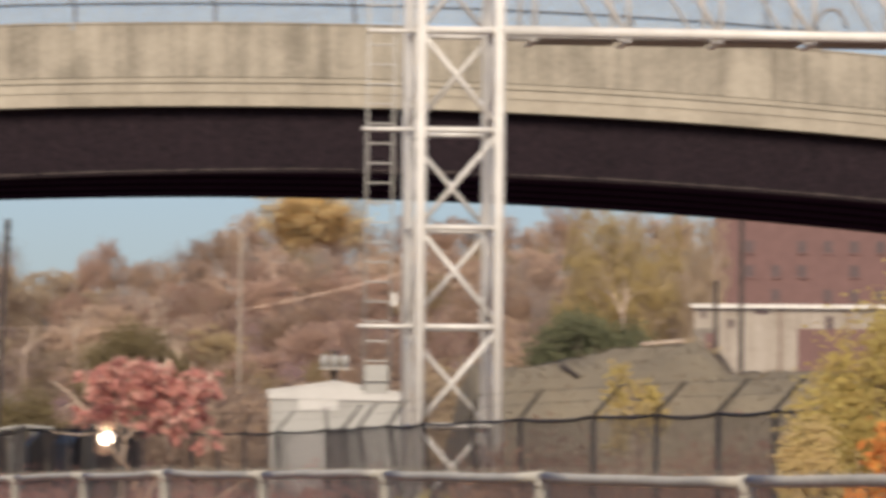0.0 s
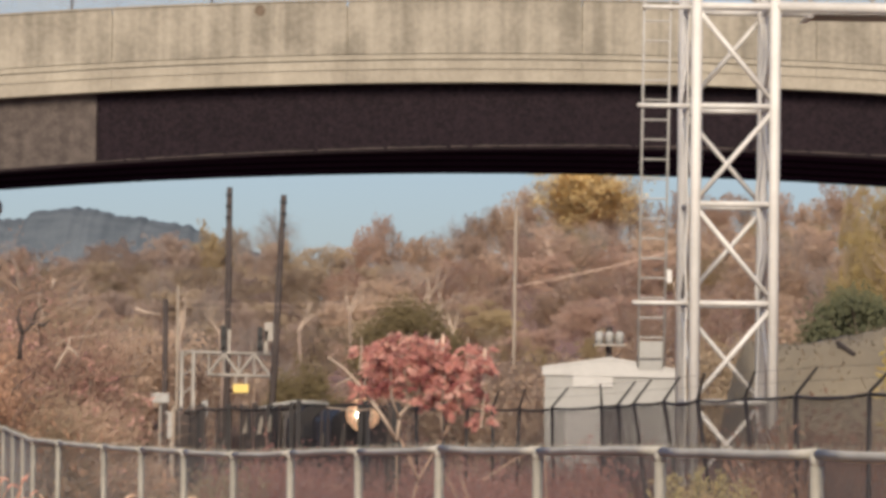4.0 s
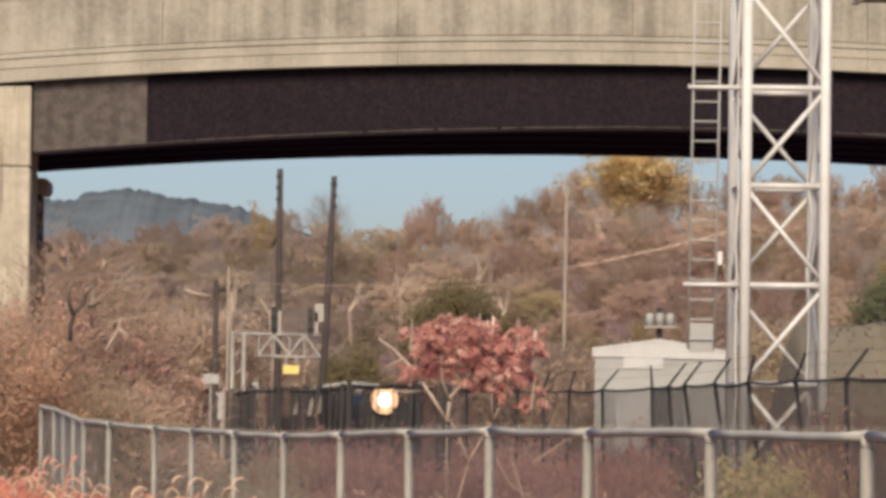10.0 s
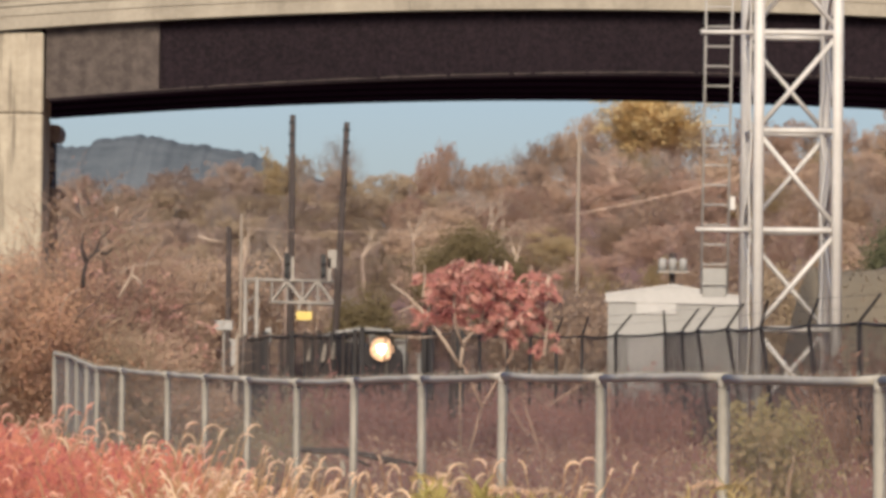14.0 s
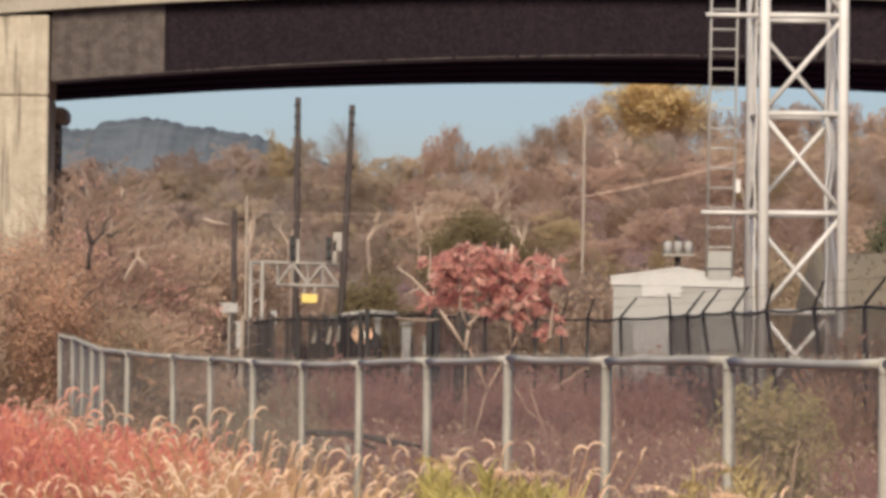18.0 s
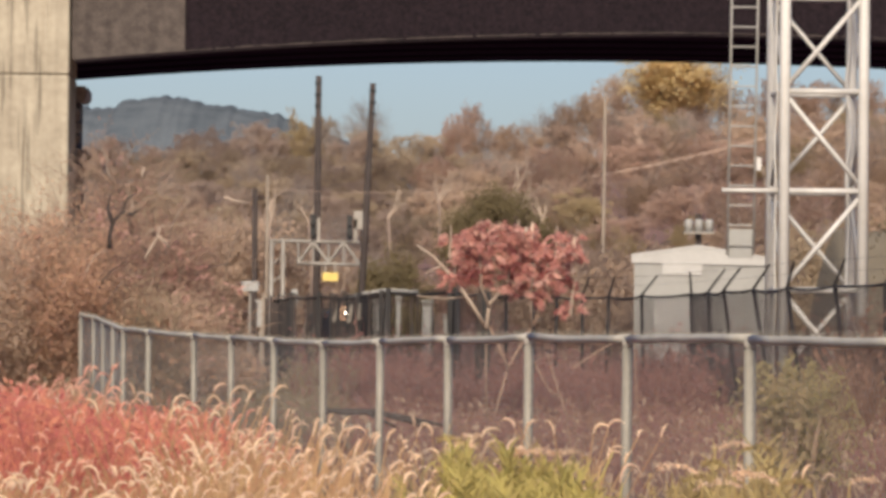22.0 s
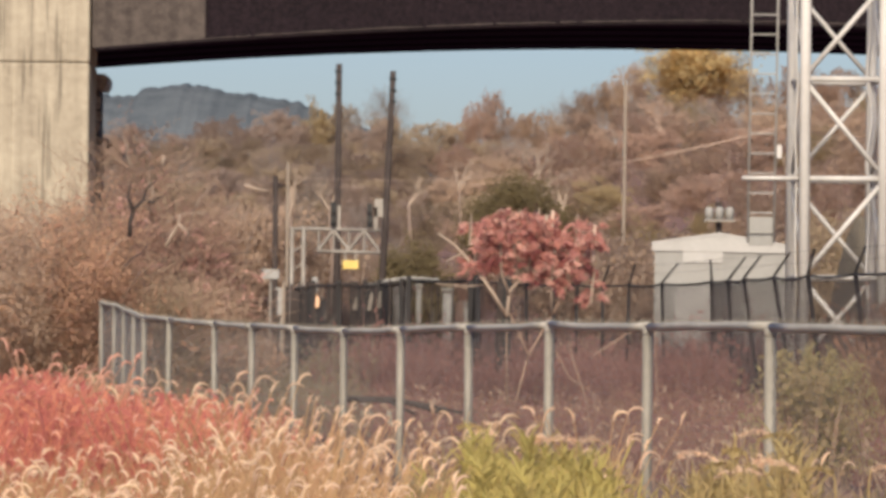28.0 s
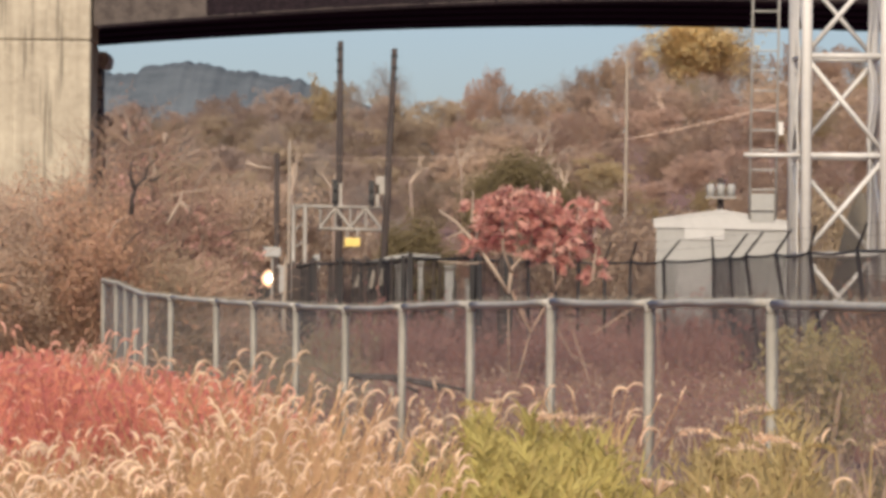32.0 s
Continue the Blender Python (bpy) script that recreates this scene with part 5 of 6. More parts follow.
def build_sumac():
    gen = random.Random(5)
    ob = thing("sumac", "red-leaved sumac with pale forked stems behind the low fence", "shrub", (0.9, 70, -0.15))
    stems = (((0.03, 0.0), (0.0, 0.8), (0.0, 1.43)), ((0.0, 1.43), (-0.2, 1.75), (-0.46, 2.12), (-0.73, 2.4), (-0.96, 2.56)), ((0.0, 1.43), (0.04, 1.78), (0.27, 2.02), (0.36, 2.4)), ((0.04, 1.7), (-0.08, 2.0), (-0.1, 2.45)),
             ((0.08, 0.05), (0.3, 0.9), (0.62, 1.45), (0.9, 2.0), (0.98, 2.3)), ((0.62, 1.45), (0.6, 1.9), (0.66, 2.45)), ((-0.46, 2.12), (-0.4, 2.45)), ((0.27, 2.02), (0.1, 2.3), (0.05, 2.6)), ((0.3, 0.9), (0.12, 1.3), (0.02, 1.5)), ((-0.3, 1.86), (-0.6, 1.83), (-0.97, 1.87)), ((-0.62, 2.28), (-0.8, 2.2), (-0.9, 2.05)))
    tips = []
    for k, line in enumerate(stems):
        n = len(line)
        pts = [(x, -0.3 + 0.1 * math.sin(3 * k + j), z) for j, (x, z) in enumerate(line)]
        r0 = 0.019 if k in (0, 4, 8) else 0.014 if k > 8 else 0.031 if k in (1, 2) else 0.022
        part("stem", Geo().tube(pts, [r0 * (1 - 0.5 * j / (n - 1)) for j in range(n)], 7), M_TWIG if k in (0, 4, 8) else M_BARKPALE, ob, "grey-brown stem", smooth=True)
    # fronds of paired leaflets that arch out and hang
    layers = {"red": Geo(), "deep": Geo(), "pink": Geo()}
    twigs = Geo()
    for k in range(780):
        t = gen.random()
        x = -0.54 + 1.76 * t
        top = 2.78 + 0.22 * noise.noise(Vector((t * 9, 0.5, 3.0))) - 0.06 * math.cos(9 * t) - 0.34 * abs(t - 0.5) ** 1.4
        low = 1.98 - 0.36 * smooth_step(0.42, 0.8, t) + 0.08 * math.sin(11 * t)
        z = low + (top - low) * gen.random() ** 0.75
        y = gen.gauss(-0.1, 0.32)
        if noise.noise(Vector((x * 3.4, y, z * 3.4))) < -0.16:
            continue
        side = gen.choice((-1, 1)) * gen.uniform(0.25, 1.0)
        length = gen.uniform(0.09, 0.22)
        g = layers[gen.choices(("red", "deep", "pink"), (6, 1.8, 1.7))[0]]
        p, d = Vector((x, y, z)), Vector((side, gen.uniform(-0.5, 0.3), gen.uniform(-0.1, 0.9))).normalized()
        line = [p.copy()]
        for j in range(7):
            p = p + d * length / 7
            d = (d + Vector((0, 0, -0.2)) + rv(0.12, gen)).normalized()
            line.append(p.copy())
            for q in (-1, 1):
                a = (d * 0.5 + Vector((q * 0.35, gen.uniform(-0.5, 0.1), gen.uniform(-1.0, 0.25)))).normalized() * gen.uniform(0.05, 0.105)
                g.leaf(p, a, a.cross(Vector((gen.uniform(-0.4, 0.4), -1, gen.uniform(-0.3, 0.5)))).normalized() * a.length * 0.34, gen.uniform(-0.2, 0.2))
        twigs.tube(line, 0.004, 3, False)
    part("foliage", layers["red"], L_RED, ob)
    part("foliage", layers["deep"], L_DEEPRED, ob, "darker wine-red fronds")
    part("foliage", layers["pink"], L_PINK, ob, "paler pink fronds")
    tagged(part("branchwork", twigs, M_BARK, ob), kind="stuff")
    for x, z in ((-0.5, 2.84), (0.42, 2.92), (0.14, 2.9), (0.95, 2.86), (-0.12, 2.86), (1.17, 2.06)):
        part("bare_tip", Geo().tube([(x - 0.02, -0.2, z - 0.45), (x, -0.2, z - 0.2), (x + gen.uniform(-0.05, 0.05), -0.2, z)], (0.016, 0.014, 0.008), 5), M_BARKPALE, ob)
    for x, z in ((0.62, 2.89), (1.2, 2.7)):
        part("bare_tip", Geo().tube([(x - 0.03, -0.2, z - 0.5), (x, -0.2, z)], (0.026, 0.022), 6), M_PALELIMB, ob, "pale broken stem end")


build_sumac()


def clump(name, label, category, x, y, w, h, n, leaf, material, seed, stems=20, droop=-0.3, depth=0.5, group=""):
    gen = random.Random(seed)
    ob = thing(name, label, category, (x, y, ground_z(x, y)), group)
    wood, crown = Geo(), Geo()
    for k in range(stems):
        a = gen.uniform(-w, w)
        wood.tube([(a * 0.5, 0, -0.1), (a * 0.8, gen.uniform(-depth, depth) * 0.5, h * 0.5), (a, gen.uniform(-depth, depth), h * gen.uniform(0.5, 0.85))], (0.007, 0.006, 0.003), 3, False)
    for k in range(n):
        px = gen.gauss(0, 0.55) * w
        hh = h * (1 - 0.22 * min(1, abs(px) / w) ** 2) * (0.82 + 0.42 * noise.noise(Vector((px * 3.5 / max(w, 0.2), seed * 1.7, 0))))
        p = Vector((px, gen.gauss(0, 0.5) * depth, hh * (0.12 + 0.9 * gen.random() ** 0.7)))
        if droop > 0.1:
            a = Vector((p.x * 0.8 + gen.uniform(-0.5, 0.5), gen.uniform(-0.5, 0.3), gen.uniform(0.2, 1.0))).normalized()
            crown.blade(p, a * leaf * gen.uniform(1.2, 3.8), leaf * 0.24, gen.uniform(0.1, 0.8), gen)
        else:
            crown.facing(p, Vector((p.x / w, -0.8, 0.6)) + rv(0.8, gen), leaf * gen.uniform(0.5, 1.4), 0.5, gen)
    tagged(part("branchwork", wood, M_TWIG, ob), kind="stuff")
    part("foliage", crown, material, ob)
    return ob


def build_mid_plants():
    clump("leafy_bush", "dull olive-brown leafy bush behind the low fence", "shrub", 3.05, 41, 0.44, 1.28, 4300, 0.045, L_BUSH, 22, 26)
    clump("leafy_bush", "ragged yellow-green bush behind the low fence", "shrub", 2.9, 40.4, 0.4, 1.12, 500, 0.06, L_OLIVE, 33, 20)
    clump("leafy_bush", "pale olive bush at the foot of the tower", "shrub", 6.7, 76, 1.5, 1.2, 2200, 0.08, L_OLIVE, 23, 30)
    lobed_bush("leafy_tree", "yellow-green tree at the end of the black fence", "tree", 7.23, 45, 0.66, 2.88, 0.65, L_YGREEN, 25, 36, 260, 0.06, 0.6)
    lobed_bush("leafy_bush", "yellow-green shrub at the end of the black fence", "shrub", 6.9, 44.5, 0.45, 2.14, 0.4, L_YGREEN, 29, 22, 240, 0.056, 0.4)
    lobed_bush("leafy_bush", "yellow-gold sapling at the end of the black fence", "tree", 6.56, 44, 0.29, 1.86, 0.6, L_OCHRE, 27, 18, 200, 0.056, 0.5)
    clump("leafy_bush", "orange-leaved shrub before the yellow tree", "shrub", 6.75, 40, 0.5, 1.85, 1900, 0.09, L_ORANGE, 26, 20)
    clump("leafy_bush", "red-orange shrub by the low fence", "shrub", 3.05, 17.6, 0.2, 1.33, 900, 0.05, L_REDGRASS, 28, 14, depth=0.2)
    # one long weedy bank behind the black fence
    nx, ny, g = 90, 22, Geo()
    bank = thing("earth_bank", "long earth bank grown over with dry olive weeds", "bank", (7.6, 84, 0))

    def bank_z(x, y):
        f = math.sin(math.pi * min(1, max(0, y / 5.5)) * 0.5) * smooth_step(-1.2, -0.2, x)
        return -0.4 + (3.42 + 0.12 * min(4, max(0, x)) - 0.56 * smooth_step(3.5, 4.4, x)) * f + 0.22 * noise.noise(Vector((x * 0.9, y * 0.6, 2))) + 0.08 * noise.noise(Vector((x * 3.1, y * 2, 5)))

    for r in range(ny + 1):
        for c in range(nx + 1):
            x, y = -1.9 + 10.4 * c / nx, 7.0 * r / ny
            g.v.append((x, y, bank_z(x, y) if r < ny else -0.4))
    for r in range(ny):
        for c in range(nx):
            a = r * (nx + 1) + c
            g.f.append((a, a + 1, a + nx + 2, a + nx + 1))
    part("earth", g, M_MOUND, bank, smooth=True)
    gen = random.Random(77)
    for m, n in ((L_DRYOLIVE, 1600), (L_GREYOLIVE, 1500)):
        tuft = Geo()
        for k in range(n):
            x, y = gen.uniform(-1.7, 8.3), gen.uniform(0.1, 6.5)
            if m == L_GREYOLIVE and noise.noise(Vector((x * 0.8, y * 0.7, 9))) < 0.05:
                continue
            p = Vector((x, y, bank_z(x, y) - 0.02))
            tuft.blade(p, Vector((gen.uniform(-0.5, 0.5), -0.5, 1)) * gen.uniform(0.04, 0.14), gen.uniform(0.015, 0.045), gen.uniform(0, 0.8), gen)
        tagged(part("weed_cover", tuft, m, bank), kind="stuff")
    lobed_bush("leafy_bush", "wide tan bush behind the signal tower", "shrub", 672 * 112 / 9000, 112, 1.3, EYE + 206 * 112 / 9000, 1.0, L_GREYOLIVE, 181, 30, 300, 0.09)
    lobed_bush("leafy_bush", "ragged olive-brown bush on top of the bank", "shrub", 11.72, 92, 0.46, 3.86, 2.3, L_OLIVE, 183, 16, 150, 0.07)
    lobed_bush("evergreen", "low wide dark green evergreen behind the bank", "shrub", 10.62, 101, 1.45, 4.48, 2.85, L_GREEN, 174, 34, 330, 0.09, 0.75)
    # sapling with drooping yellow leaves
    sp = thing("sapling", "sapling with drooping yellow-green leaves before the bank", "tree", (7.78, 68, -0.15))
    wood = Geo().tube([(0, 0, -0.1), (0.05, 0, 1.4), (0.0, 0, 2.6)], (0.03, 0.025, 0.012), 6)
    green, gold = Geo(), Geo()
    for k in range(15):
        a = gen.uniform(-1, 1)
        e = Vector((a * 0.34, gen.uniform(-0.25, 0.25), gen.uniform(2.2, 2.95)))
        t = e + Vector((a * 0.2, 0, -gen.uniform(0.25, 0.65)))
        wood.tube([(0, 0, gen.uniform(1.2, 2.4)), e, t], (0.012, 0.008, 0.004), 4, False)
        for j in range(42):
            p = e.lerp(t, gen.random()) + rv(0.1, gen)
            (gold if p.z < 2.3 or gen.random() < 0.25 else green).facing(p, Vector((a * 0.4, -1, 0.4)) + rv(0.5, gen), gen.uniform(0.06, 0.14), 0.42, gen)
    tagged(part("branchwork", wood, M_BARK, sp, smooth=True), kind="stuff")
    part("foliage", green, L_YGREEN, sp)
    part("foliage", gold, L_OLIVEGOLD, sp)
    for k, (x, y, w, h, m) in enumerate(((3.6, 112, 2.2, 2.0, L_MAUVE), (2.0, 110, 1.8, 1.8, L_BROWN))):
        clump("overgrown_heap", "heap overgrown with dry olive brush", "brush", x, y, w, h, 3200, 0.11, m, 30 + k, 30, -0.1, 0.8, "heaps behind the fence")
    g = Geo().tube([(8.76, 88.1, bank_z(1.16, 4.1) + 0.1), (9.02, 87.8, bank_z(1.42, 3.8) + 0.03)], 0.045, 6)
    tagged(part("fallen_pole", g, M_CREO), "dark fallen pole lying on the weedy bank", "pole")
    g = Geo().tube([(11.58, 88.7, bank_z(3.98, 4.7) + 0.1), (11.8, 88.5, bank_z(4.2, 4.5) + 0.03)], 0.045, 6)
    tagged(part("fallen_pole", g, M_CREO), "dark broken pole end lying on the weedy bank", "pole")
    g = Geo().tube([(10.3, 89.5, bank_z(2.7, 5.5) + 0.03), (11.1, 89.6, bank_z(3.5, 5.5) + 0.06)], 0.042, 6)
    tagged(part("fallen_pole", g, M_BARKPALE), "pale fallen pole lying on the weedy bank", "pole")


build_mid_plants()


def scatter_brush():
    """Dead reddish brush between the two fences."""
    gen = random.Random(17)
    for name, label, m, n, (x0, x1), (y0, y1), hh in (("dry_brush", "dry mauve-brown weeds between the fences", L_DARKRED, 8800, (-0.024, 0.16), (42, 84), 0.42),
                                                     ("dry_brush", "dry brown weeds between the fences", L_DRYBROWN, 6000, (-0.07, 0.16), (42, 84), 0.5),
                                                     ("dry_brush", "tall mauve-brown weeds behind the black fence", L_DARKRED, 6700, (-0.022, 0.13), (86, 103), 1.25),
                                                     ("dry_brush", "tall dry brown weeds at the foot of the bank", L_DRYBROWN, 11000, (0.085, 0.165), (60, 68.5), 1.5),
                                                     ("dry_brush", "tall mauve-brown weeds before the black fence", L_DARKRED, 8500, (-0.024, 0.085), (74, 85), 0.95),
                                                     ("dry_brush", "dull olive-brown weeds behind the low fence", L_DRYOLIVE, 5000, (-0.075, -0.016), (46, 84), 0.55),
                                                     ("dry_brush", "tall olive-brown weeds before the board fence", L_DRYOLIVE, 2600, (-0.034, -0.016), (74, 86), 0.9),
                                                     ("dry_grass", "tan dry grass between the fences", L_TAN, 3500, (-0.075, 0.16), (40, 80), 0.35)):
        g = Geo()
        for k in range(n):
            y = gen.uniform(y0, y1)
            x = gen.uniform(x0, x1) * y
            z = ground_z(x, y)
            h = hh * gen.uniform(0.3, 1.2) * (0.6 + 0.7 * noise.noise(Vector((x * 0.6, y * 0.2, 2.0))) + 0.35)
            a = Vector((gen.uniform(-0.5, 0.5), gen.uniform(-0.3, 0.3), 1)).normalized() * max(0.08, h)
            g.blade((x, y, z - 0.03), a, gen.uniform(0.01, 0.03), gen.uniform(0, 0.4), gen)
            g.facing(Vector((x, y, z)) + a * gen.uniform(0.4, 1.0), Vector((0, -1, 0.6)) + rv(0.7, gen), gen.uniform(0.05, 0.13), 0.45, gen)
        tagged(part(name, g, m), label, "weeds", kind="stuff")
    logs = ((-0.85, 44, 0.026, 0.9, 0.1), (-0.5, 45, 0.022, 0.7, -0.15), (-0.7, 43.4, 0.018, 0.5, 0.1))
    for x, y, r, l, t in logs:
        z = ground_z(x, y) + 0.62
        tagged(part("fallen_log", Geo().tube([(x, y, z + 0.02), (x + l * 0.5, y, z + t * 0.2), (x + l, y, z - 0.1)], (r, r * 0.9, r * 0.6), 8), M_CREO, smooth=True), "dark fallen log in the dry weeds", "log")
    for x, y, w, h in ((-0.86, 56, 0.24, 0.46), (-0.55, 55, 0.07, 0.4)):
        z = ground_z(x, y)
        g = Geo().prism([(x - w * 0.55, z - 0.1), (x + w * 0.5, z - 0.1), (x + w * 0.52, z + h * 0.72), (x + w * 0.3, z + h * 0.93), (x - w * 0.1, z + h), (x - w * 0.48, z + h * 0.86)], y, y + 0.3)
        tagged(part("stone", g, M_CONC_L, bevel=0.02), "pale broken concrete block in the dry weeds", "stone")
    for pts in (((1.05, 48, 1.0), (1.22, 48, 0.7), (1.45, 48, 0.55)), ((1.5, 50, 0.9), (1.8, 50, 1.1), (2.1, 50, 1.25)), ((1.2, 47, 0.95), (1.35, 47, 0.5), (1.4, 47, 0.15))):
        tagged(part("bare_branch", Geo().tube([(*p[:2], p[2]) for p in pts] + [(pts[-1][0] + 0.05, pts[-1][1], 0.0)], (0.008, 0.008, 0.006, 0.006), 5), M_TWIG), "brown bare branch rising from the weeds", "branch")


scatter_brush()


# ---- foreground weeds ----
def foxtail(g, s, gen, x, y, h, lean, bare=0.4):
    """A grass stem with blades, and its arching seed head in s."""
    z0 = ground_z(x, y)
    top = Vector((x + lean * 0.35 * h, y + gen.uniform(-0.05, 0.05), z0 + h))
    base, mid = Vector((x, y, z0 - 0.03)), Vector((x + lean * 0.1 * h, y, z0 + h * 0.55))
    g.tube([base, mid, top], (0.0045, 0.004, 0.003), 3, False)
    for k in range(4):
        t = gen.uniform(0.1, 0.8)
        a = Vector((gen.uniform(-0.6, 0.6), gen.uniform(-0.3, 0.3), gen.uniform(0.4, 1.0))).normalized() * gen.uniform(0.16, 0.36)
        g.blade(base.lerp(top, t), a, gen.uniform(0.006, 0.013), gen.uniform(0.1, 0.9), gen)
    if gen.random() < bare:
        return
    side = 1 if lean > 0 else -1
    r = gen.uniform(0.014, 0.05)
    arc = gen.uniform(0.8, 3.0)
    fat = gen.uniform(0.6, 1.15)
    turn, tall = gen.uniform(-1, 1), gen.uniform(0.9, 1.7)
    pts, rad = [], []
    for k in range(7):
        a = arc * k / 6
        pts.append(top + Vector((side * r * (1 - math.cos(a)), turn * r * (1 - math.cos(a)), r * math.sin(a) * tall)))
        rad.append((0.003, 0.0056, 0.007, 0.0072, 0.0064, 0.0044, 0.0015)[k] * fat)
    s.tube(pts, rad, 5, False)
    # bristles
    for k in range(9):
        p = pts[gen.randint(1, 5)]
        a = (Vector((gen.uniform(-1, 1), gen.uniform(-0.6, 0.4), gen.uniform(-0.6, 1.0)))).normalized() * gen.uniform(0.01, 0.022)
        s.leaf(p, a, a.cross(Vector((0, 1, 0.2))).normalized() * 0.0035, 0.0)


swaying = []


def build_foreground():
    gen = random.Random(23)

    def field(name, label, blade, seed_mat, n, us, ys, heights, jitter, patches=1, bare=0.4, keep=lambda u: 1):
        """Grass in patches; each patch can sway as a whole about its foot."""
        for q in range(patches):
            g, s = Geo(), Geo()
            u0, u1 = us[0] + (us[1] - us[0]) * q / patches, us[0] + (us[1] - us[0]) * (q + 1) / patches
            cy = (ys[0] + ys[1]) / 2
            cx = (u0 + u1) / 2 * cy / 9000
            for k in range(n // patches):
                y = gen.uniform(*ys)
                u = gen.uniform(u0, u1) + gen.gauss(0, 8)
                if gen.random() > keep(u):
                    continue
                foxtail(g, s, gen, u * y / 9000, y, heights(u, y) * gen.uniform(*jitter), gen.choice((-1, 1, 1)) * gen.uniform(0.2, 1.0), bare)
            for geo in (g, s):
                geo.v = [(a - cx, b - cy, c) for a, b, c in geo.v]
            ob = tagged(part(name, g, blade), label, "grass", kind="stuff")
            ob.location = (cx, cy, 0)
            tagged(part("seed_heads", s, seed_mat, ob, smooth=True), kind="stuff")
            swaying.append((ob, cx, cy))

    def straw_h(u, y):
        v = 272 - 92 * smooth_step(-520, -340, u) + 44 * smooth_step(-260, -60, u) + 70 * smooth_step(-60, 60, u) + 10 * math.sin(u * 0.03)
        return max(0.3, EYE + 0.12 - v * 22 / 9000)

    def red_h(u, y):
        v = 104 + 40 * smooth_step(-690, -560, u) + 90 * smooth_step(-390, -240, u)
        return max(0.3, EYE + 0.12 - v * 29 / 9000)

    field("foxtail_grass", "straw-coloured foxtail grass with arching seed heads", L_STRAW, L_SEED, 2500, (-900, 20), (17, 25), straw_h, (0.5, 1.0), 10, 0.55, lambda u: 1 - 0.62 * smooth_step(-340, -90, u))
    field("foxtail_grass", "reddened foxtail grass with arching seed heads", L_REDGRASS, L_REDSEED, 1600, (-900, -260), (23, 33), red_h, (0.55, 1.0), 8, 0.66)
    field("foxtail_grass", "tall pale foxtail stems above the field", L_STRAW, L_SEED, 42, (-560, -150), (23, 25), lambda u, y: EYE + 0.12 - (115 + 70 * smooth_step(-380, -150, u)) * 24 / 9000, (0.85, 1.0), 7, 0.0)
    field("foxtail_grass", "brown foxtail stems behind the red grass", L_RUST, L_REDSEED, 60, (-760, -600), (27, 31), lambda u, y: EYE + 0.12 - 62 * 29 / 9000, (0.8, 1.0), 2, 0.2)
    field("foxtail_grass", "sparse tan foxtail grass among the weeds", L_STRAW, L_SEED, 130, (100, 900), (19, 26), lambda u, y: 0.62 + 0.15 * math.sin(u * 0.013), (0.5, 1.0), 5)
    field("foxtail_grass", "pale tan seed heads above the green weeds", L_STRAW, L_SEED, 54, (-40, 300), (21.5, 24), lambda u, y: 0.92 + 0.08 * math.sin(u * 0.03), (0.75, 1.0), 3)
    # yellow-green clumps, ochre and tan ones round them
    weeds = [(u, y, w, h, L_WEED, n) for u, y, w, h, n in ((100, 21, 0.24, 0.72, 1500), (140, 21.5, 0.28, 0.78, 1700), (200, 21, 0.24, 0.74, 1300), (170, 19.5, 0.3, 0.62, 1200), (120, 19, 0.3, 0.6, 1200), (235, 20.5, 0.18, 0.7, 700), (170, 21.8, 0.24, 0.76, 1200), (90, 20, 0.26, 0.66, 1000), (215, 20, 0.22, 0.66, 700))]
    weeds += [(u, y, w, h, L_OLIVE, n) for u, y, w, h, n in ((25, 21.4, 0.17, 0.74, 500), (60, 21.8, 0.2, 0.68, 600), (-20, 22, 0.15, 0.74, 300), (45, 20, 0.2, 0.56, 500), (280, 21, 0.2, 0.64, 500), (320, 21.5, 0.18, 0.56, 400), (300, 20, 0.2, 0.5, 400), (640, 22.5, 0.2, 0.58, 400), (800, 23, 0.25, 0.64, 500))]
    weeds += [(u, y, w, h, L_OCHRE, n) for u, y, w, h, n in ((470, 22.5, 0.22, 0.74, 600), (520, 22, 0.2, 0.8, 700), (560, 22.5, 0.18, 0.84, 600), (500, 21, 0.24, 0.66, 700), (590, 21.5, 0.22, 0.74, 600), (550, 20.5, 0.22, 0.62, 600), (440, 23, 0.16, 0.66, 350), (630, 21, 0.2, 0.6, 500))]
    weeds += [(u, y, w, h, L_TAN, n) for u, y, w, h, n in ((680, 24, 0.22, 0.62, 400), (420, 25, 0.18, 0.5, 300), (370, 22, 0.22, 0.5, 400), (745, 22, 0.22, 0.52, 400), (860, 22, 0.24, 0.56, 400), (250, 24, 0.2, 0.6, 300), (330, 24, 0.2, 0.56, 300))]
    for k, (u, y, w, h, m, nn) in enumerate(weeds):
        label = {L_WEED: "yellow-green", L_OLIVE: "dull olive", L_OCHRE: "dry ochre", L_TAN: "dull tan"}[m]
        clump("weed_clump", label + " weed clump in the verge", "weed", u * y / 9000, y, w * 1.15, h * (1.2 if m == L_WEED else 1.02), int(nn * (1.6 if m == L_OCHRE else 2.4)), 0.05 if k % 3 else 0.04, m, 60 + k, 16, 0.3, 0.25, "weeds in the verge")
    # long dry plumes that arch over the weeds
    for k, (u, v, D) in enumerate(((455, 255, 20.5), (478, 262, 20.6), (500, 235, 21), (545, 228, 21), (600, 245, 20.3), (640, 250, 20.4), (560, 200, 21.5), (520, 195, 22), (300, 212, 21.5), (80, 190, 22), (45, 200, 22), (255, 210, 21.5), (700, 260, 21), (760, 255, 21))):
        x, z, side = u * D / 9000, EYE - v * D / 9000, gen.choice((-1, 1))
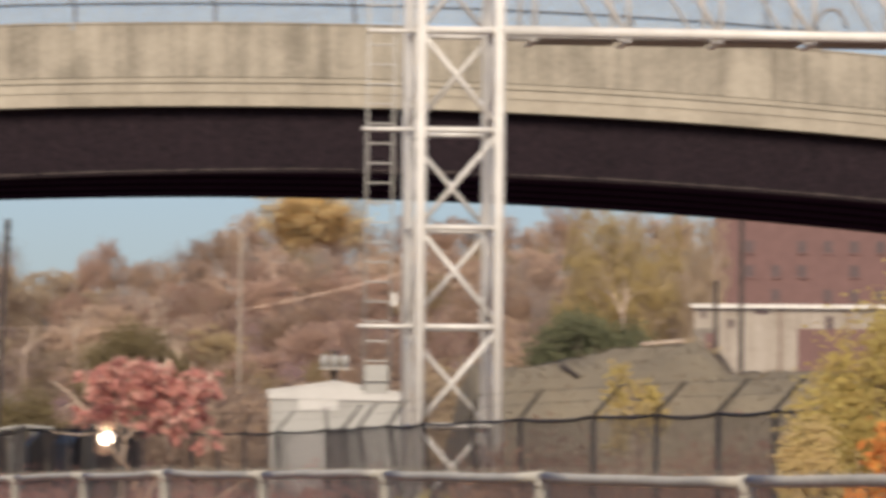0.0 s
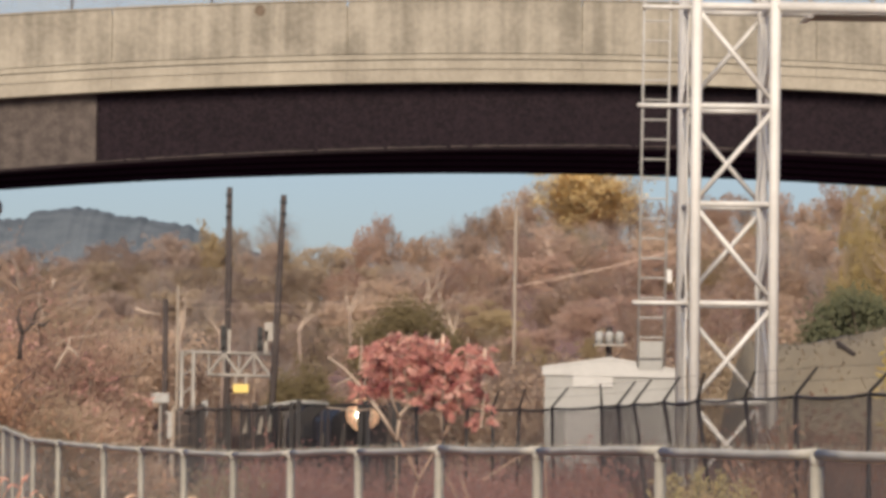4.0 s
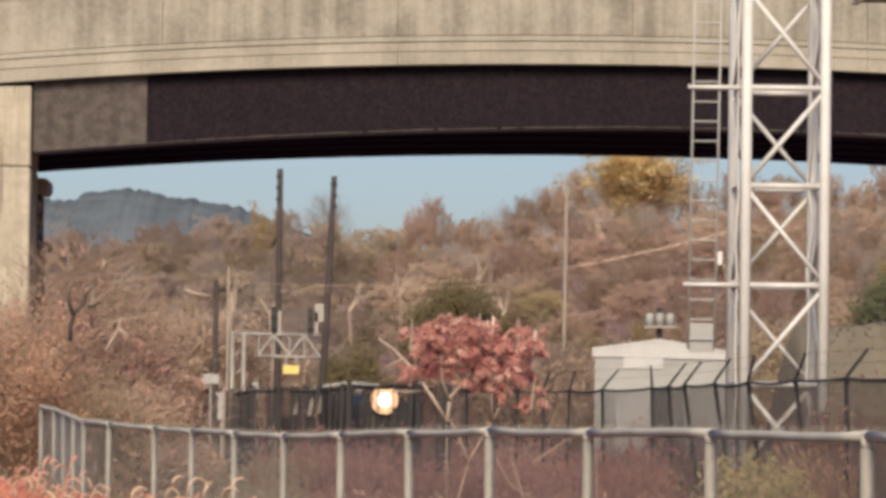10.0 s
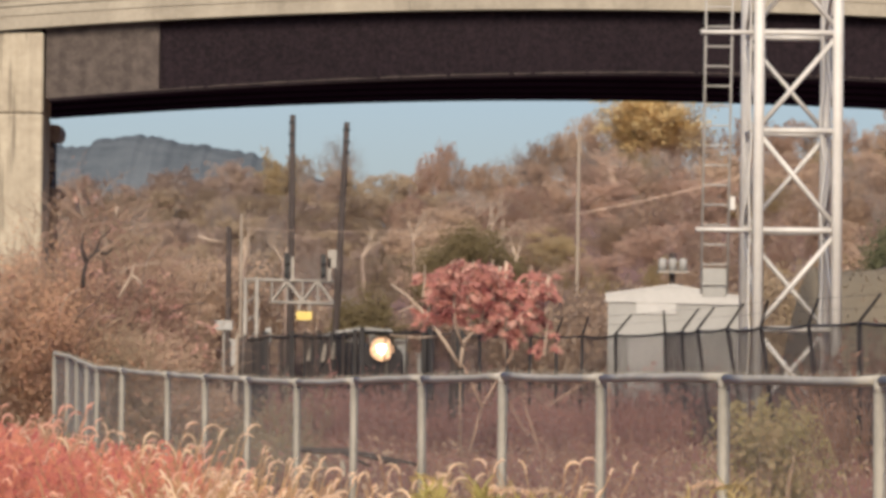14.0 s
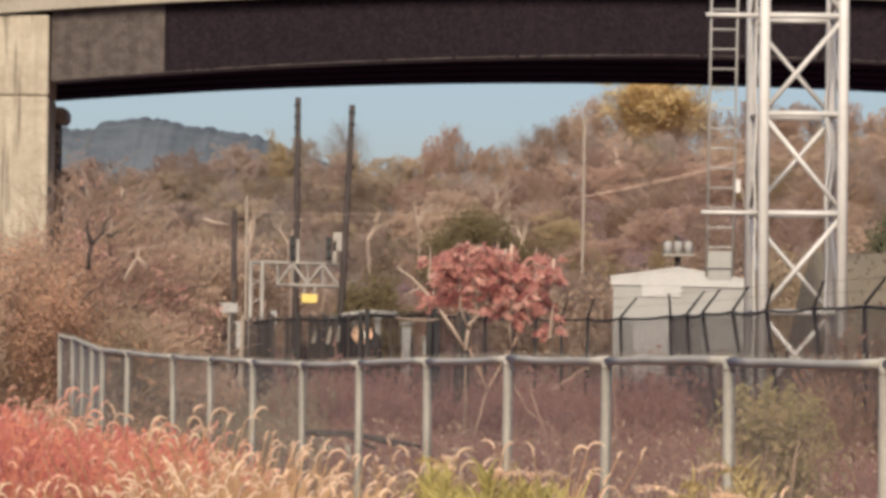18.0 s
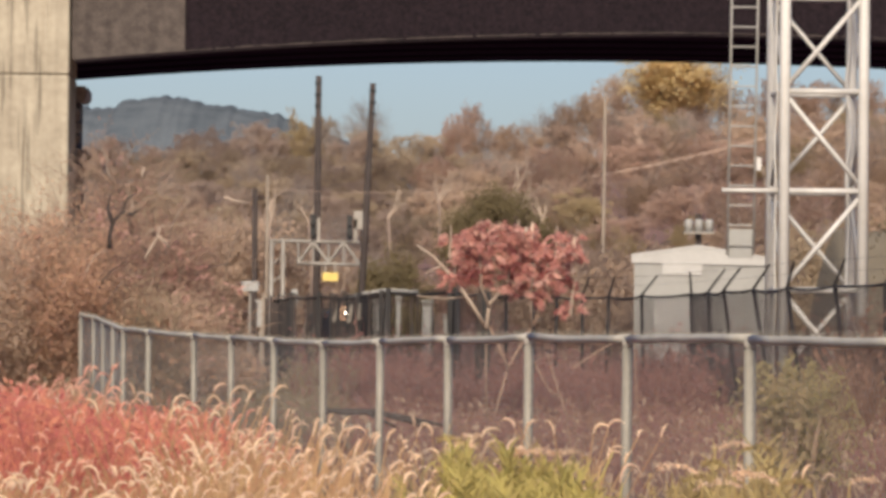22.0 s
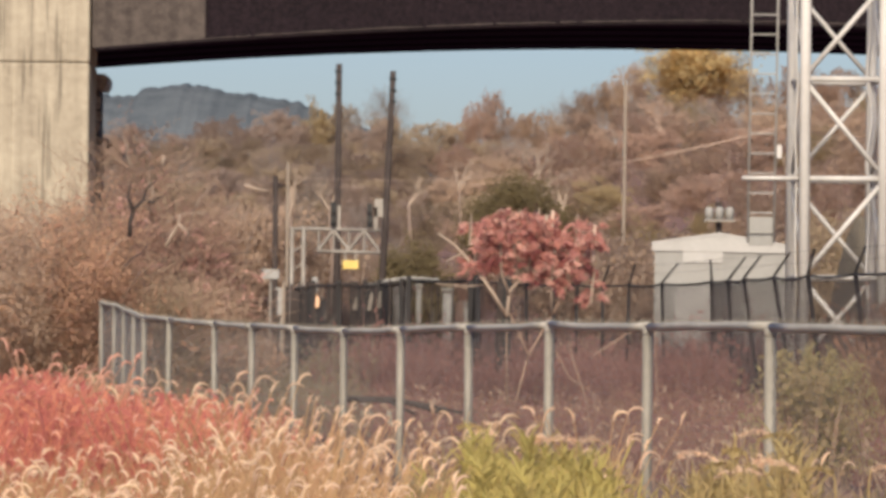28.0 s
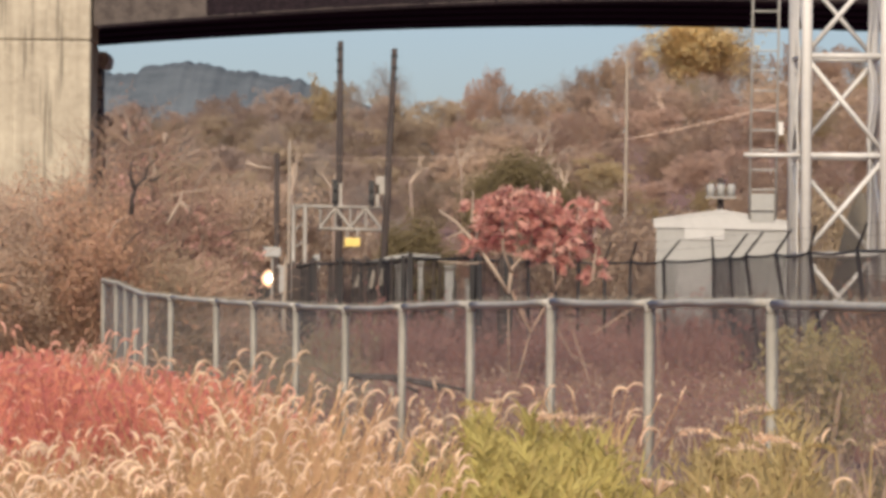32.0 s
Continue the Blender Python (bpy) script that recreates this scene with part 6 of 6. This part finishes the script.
        r = gen.uniform(0.06, 0.13)
        line = [(x - side * 0.3 * r, D, -0.1), (x, D, z - r)] + [(x + side * r * (1 - math.cos(a)), D, z - r * 0.6 * (1 - math.sin(a))) for a in (0.5, 1.0, 1.5, 2.0, 2.4)]
        pl = thing("dry_plume", "tall dry weed stem with an arching pale plume", "weed", group="plumes over the weeds")
        part("stem", Geo().tube(line[:3], 0.004, 5), L_OCHRE, pl)
        g = Geo()
        for a, b in zip(line[2:], line[3:]):
            for j in range(34):
                p = Vector(a).lerp(Vector(b), gen.random())
                d = (Vector((side * 0.3, 0, -0.5)) + rv(0.9, gen)).normalized() * gen.uniform(0.01, 0.03)
                g.leaf(p, d, d.cross(rv(1, gen)).normalized() * d.length * 0.28, 0.1)
        part("plume", g, L_SEED if k % 3 else L_OCHRE, pl)
    for u, v, D, w in ((381, 328, 20.0, 0.075), (170, 210, 21.9, 0.05), (90, 186, 22.3, 0.04)):
        um = thing("dried_umbel", "dried weed with a flat pale flower head", "weed", (u * D / 9000, D, 0), "dried umbels")
        z = EYE - v * D / 9000
        part("stem", Geo().tube([(0.02, 0, -0.1), (0, 0, z - 0.06)], 0.004, 5), L_OCHRE, um)
        g = Geo()
        for k in range(14):
            a, r = gen.uniform(0, 6.28), w * gen.random() ** 0.5
            g.tube([(0, 0, z - 0.06), (r * math.cos(a) * 0.8, r * math.sin(a) * 0.8, z - 0.012), (r * math.cos(a), r * math.sin(a), z + gen.uniform(-0.008, 0.008))], (0.0015, 0.009, 0.011), 6)
        part("flower_head", g, L_SEED, um)
    rg = Geo()
    for k in range(9500):
        y = gen.uniform(24, 33)
        u = gen.uniform(-900, -480 + 140 * gen.random())
        x = u * y / 9000
        z = ground_z(x, y) + red_h(u, y) * gen.random() ** 0.6 * 0.98
        a = rv(1, gen)
        s_ = gen.uniform(0.03, 0.09)
        rg.facing((x, y, z), Vector((0, -1, 0.7)) + a * 0.8, s_, 0.4, gen)
    tagged(part("red_leaf_brush", rg, L_REDGRASS), "bright red low brush behind the grass", "brush", kind="stuff")
    lit = Geo()
    for k in range(5200):
        y = gen.uniform(15, 26)
        u = gen.uniform(-950, 950)
        x = u * y / 9000
        z = ground_z(x, y)
        a = Vector((gen.uniform(-0.5, 0.5), gen.uniform(-0.3, 0.3), 1)).normalized() * gen.uniform(0.15, 0.5)
        lit.blade((x, y, z - 0.02), a, 0.01, gen.uniform(0, 0.5), gen)
    tagged(part("verge_grass", lit, L_TAN), "short tan grass of the verge", "grass", kind="stuff")


build_foreground()


# ---- what moves ----
def motions():
    rows = [
        (0.0, 1.28, 130.4),
        (0.5, 1.27, 133.1),
        (1.2, 1.12, 127.8),
        (3.0, 0.94, 134.5),
        (4.0, 0.86, 138.9),
        (4.5, 0.73, 143.0),
        (6.5, 0.50, 155.9),
        (9.0, 0.22, 163.8),
        (11.5, -0.10, 177.5),
        (13.0, -0.30, 190.7),
        (14.5, -0.63, 202.9),
        (16.5, -1.18, 220.3),
        (19.0, -2.12, 232.4),
        (22.0, -3.50, 245.8),
        (24.5, -4.80, 255.6),
        (27.0, -6.22, 263.0),
        (29.5, -7.66, 266.2),
        (32.0, -9.13, 268.5),
    ]
    walk(loco, [(t, pose(x - 0.47, y + 6.7, -1.9, 0, 0, 4)) for t, x, y in rows])
    # the wind in the grass
    for k, (ob, x, y) in enumerate(swaying):
        p = 0.9 * x + 0.3 * k
        rows = []
        for j in range(81):
            t = 0.4 * j
            lean = 0.75 * math.sin(1.9 * t + p) + 0.5 * math.sin(3.3 * t + 1.7 * p) + 0.3 * math.sin(0.7 * t)
            rows.append((t, pose(x, y, 0, 0.3 * lean, lean, 0)))
        walk(ob, rows)


motions()
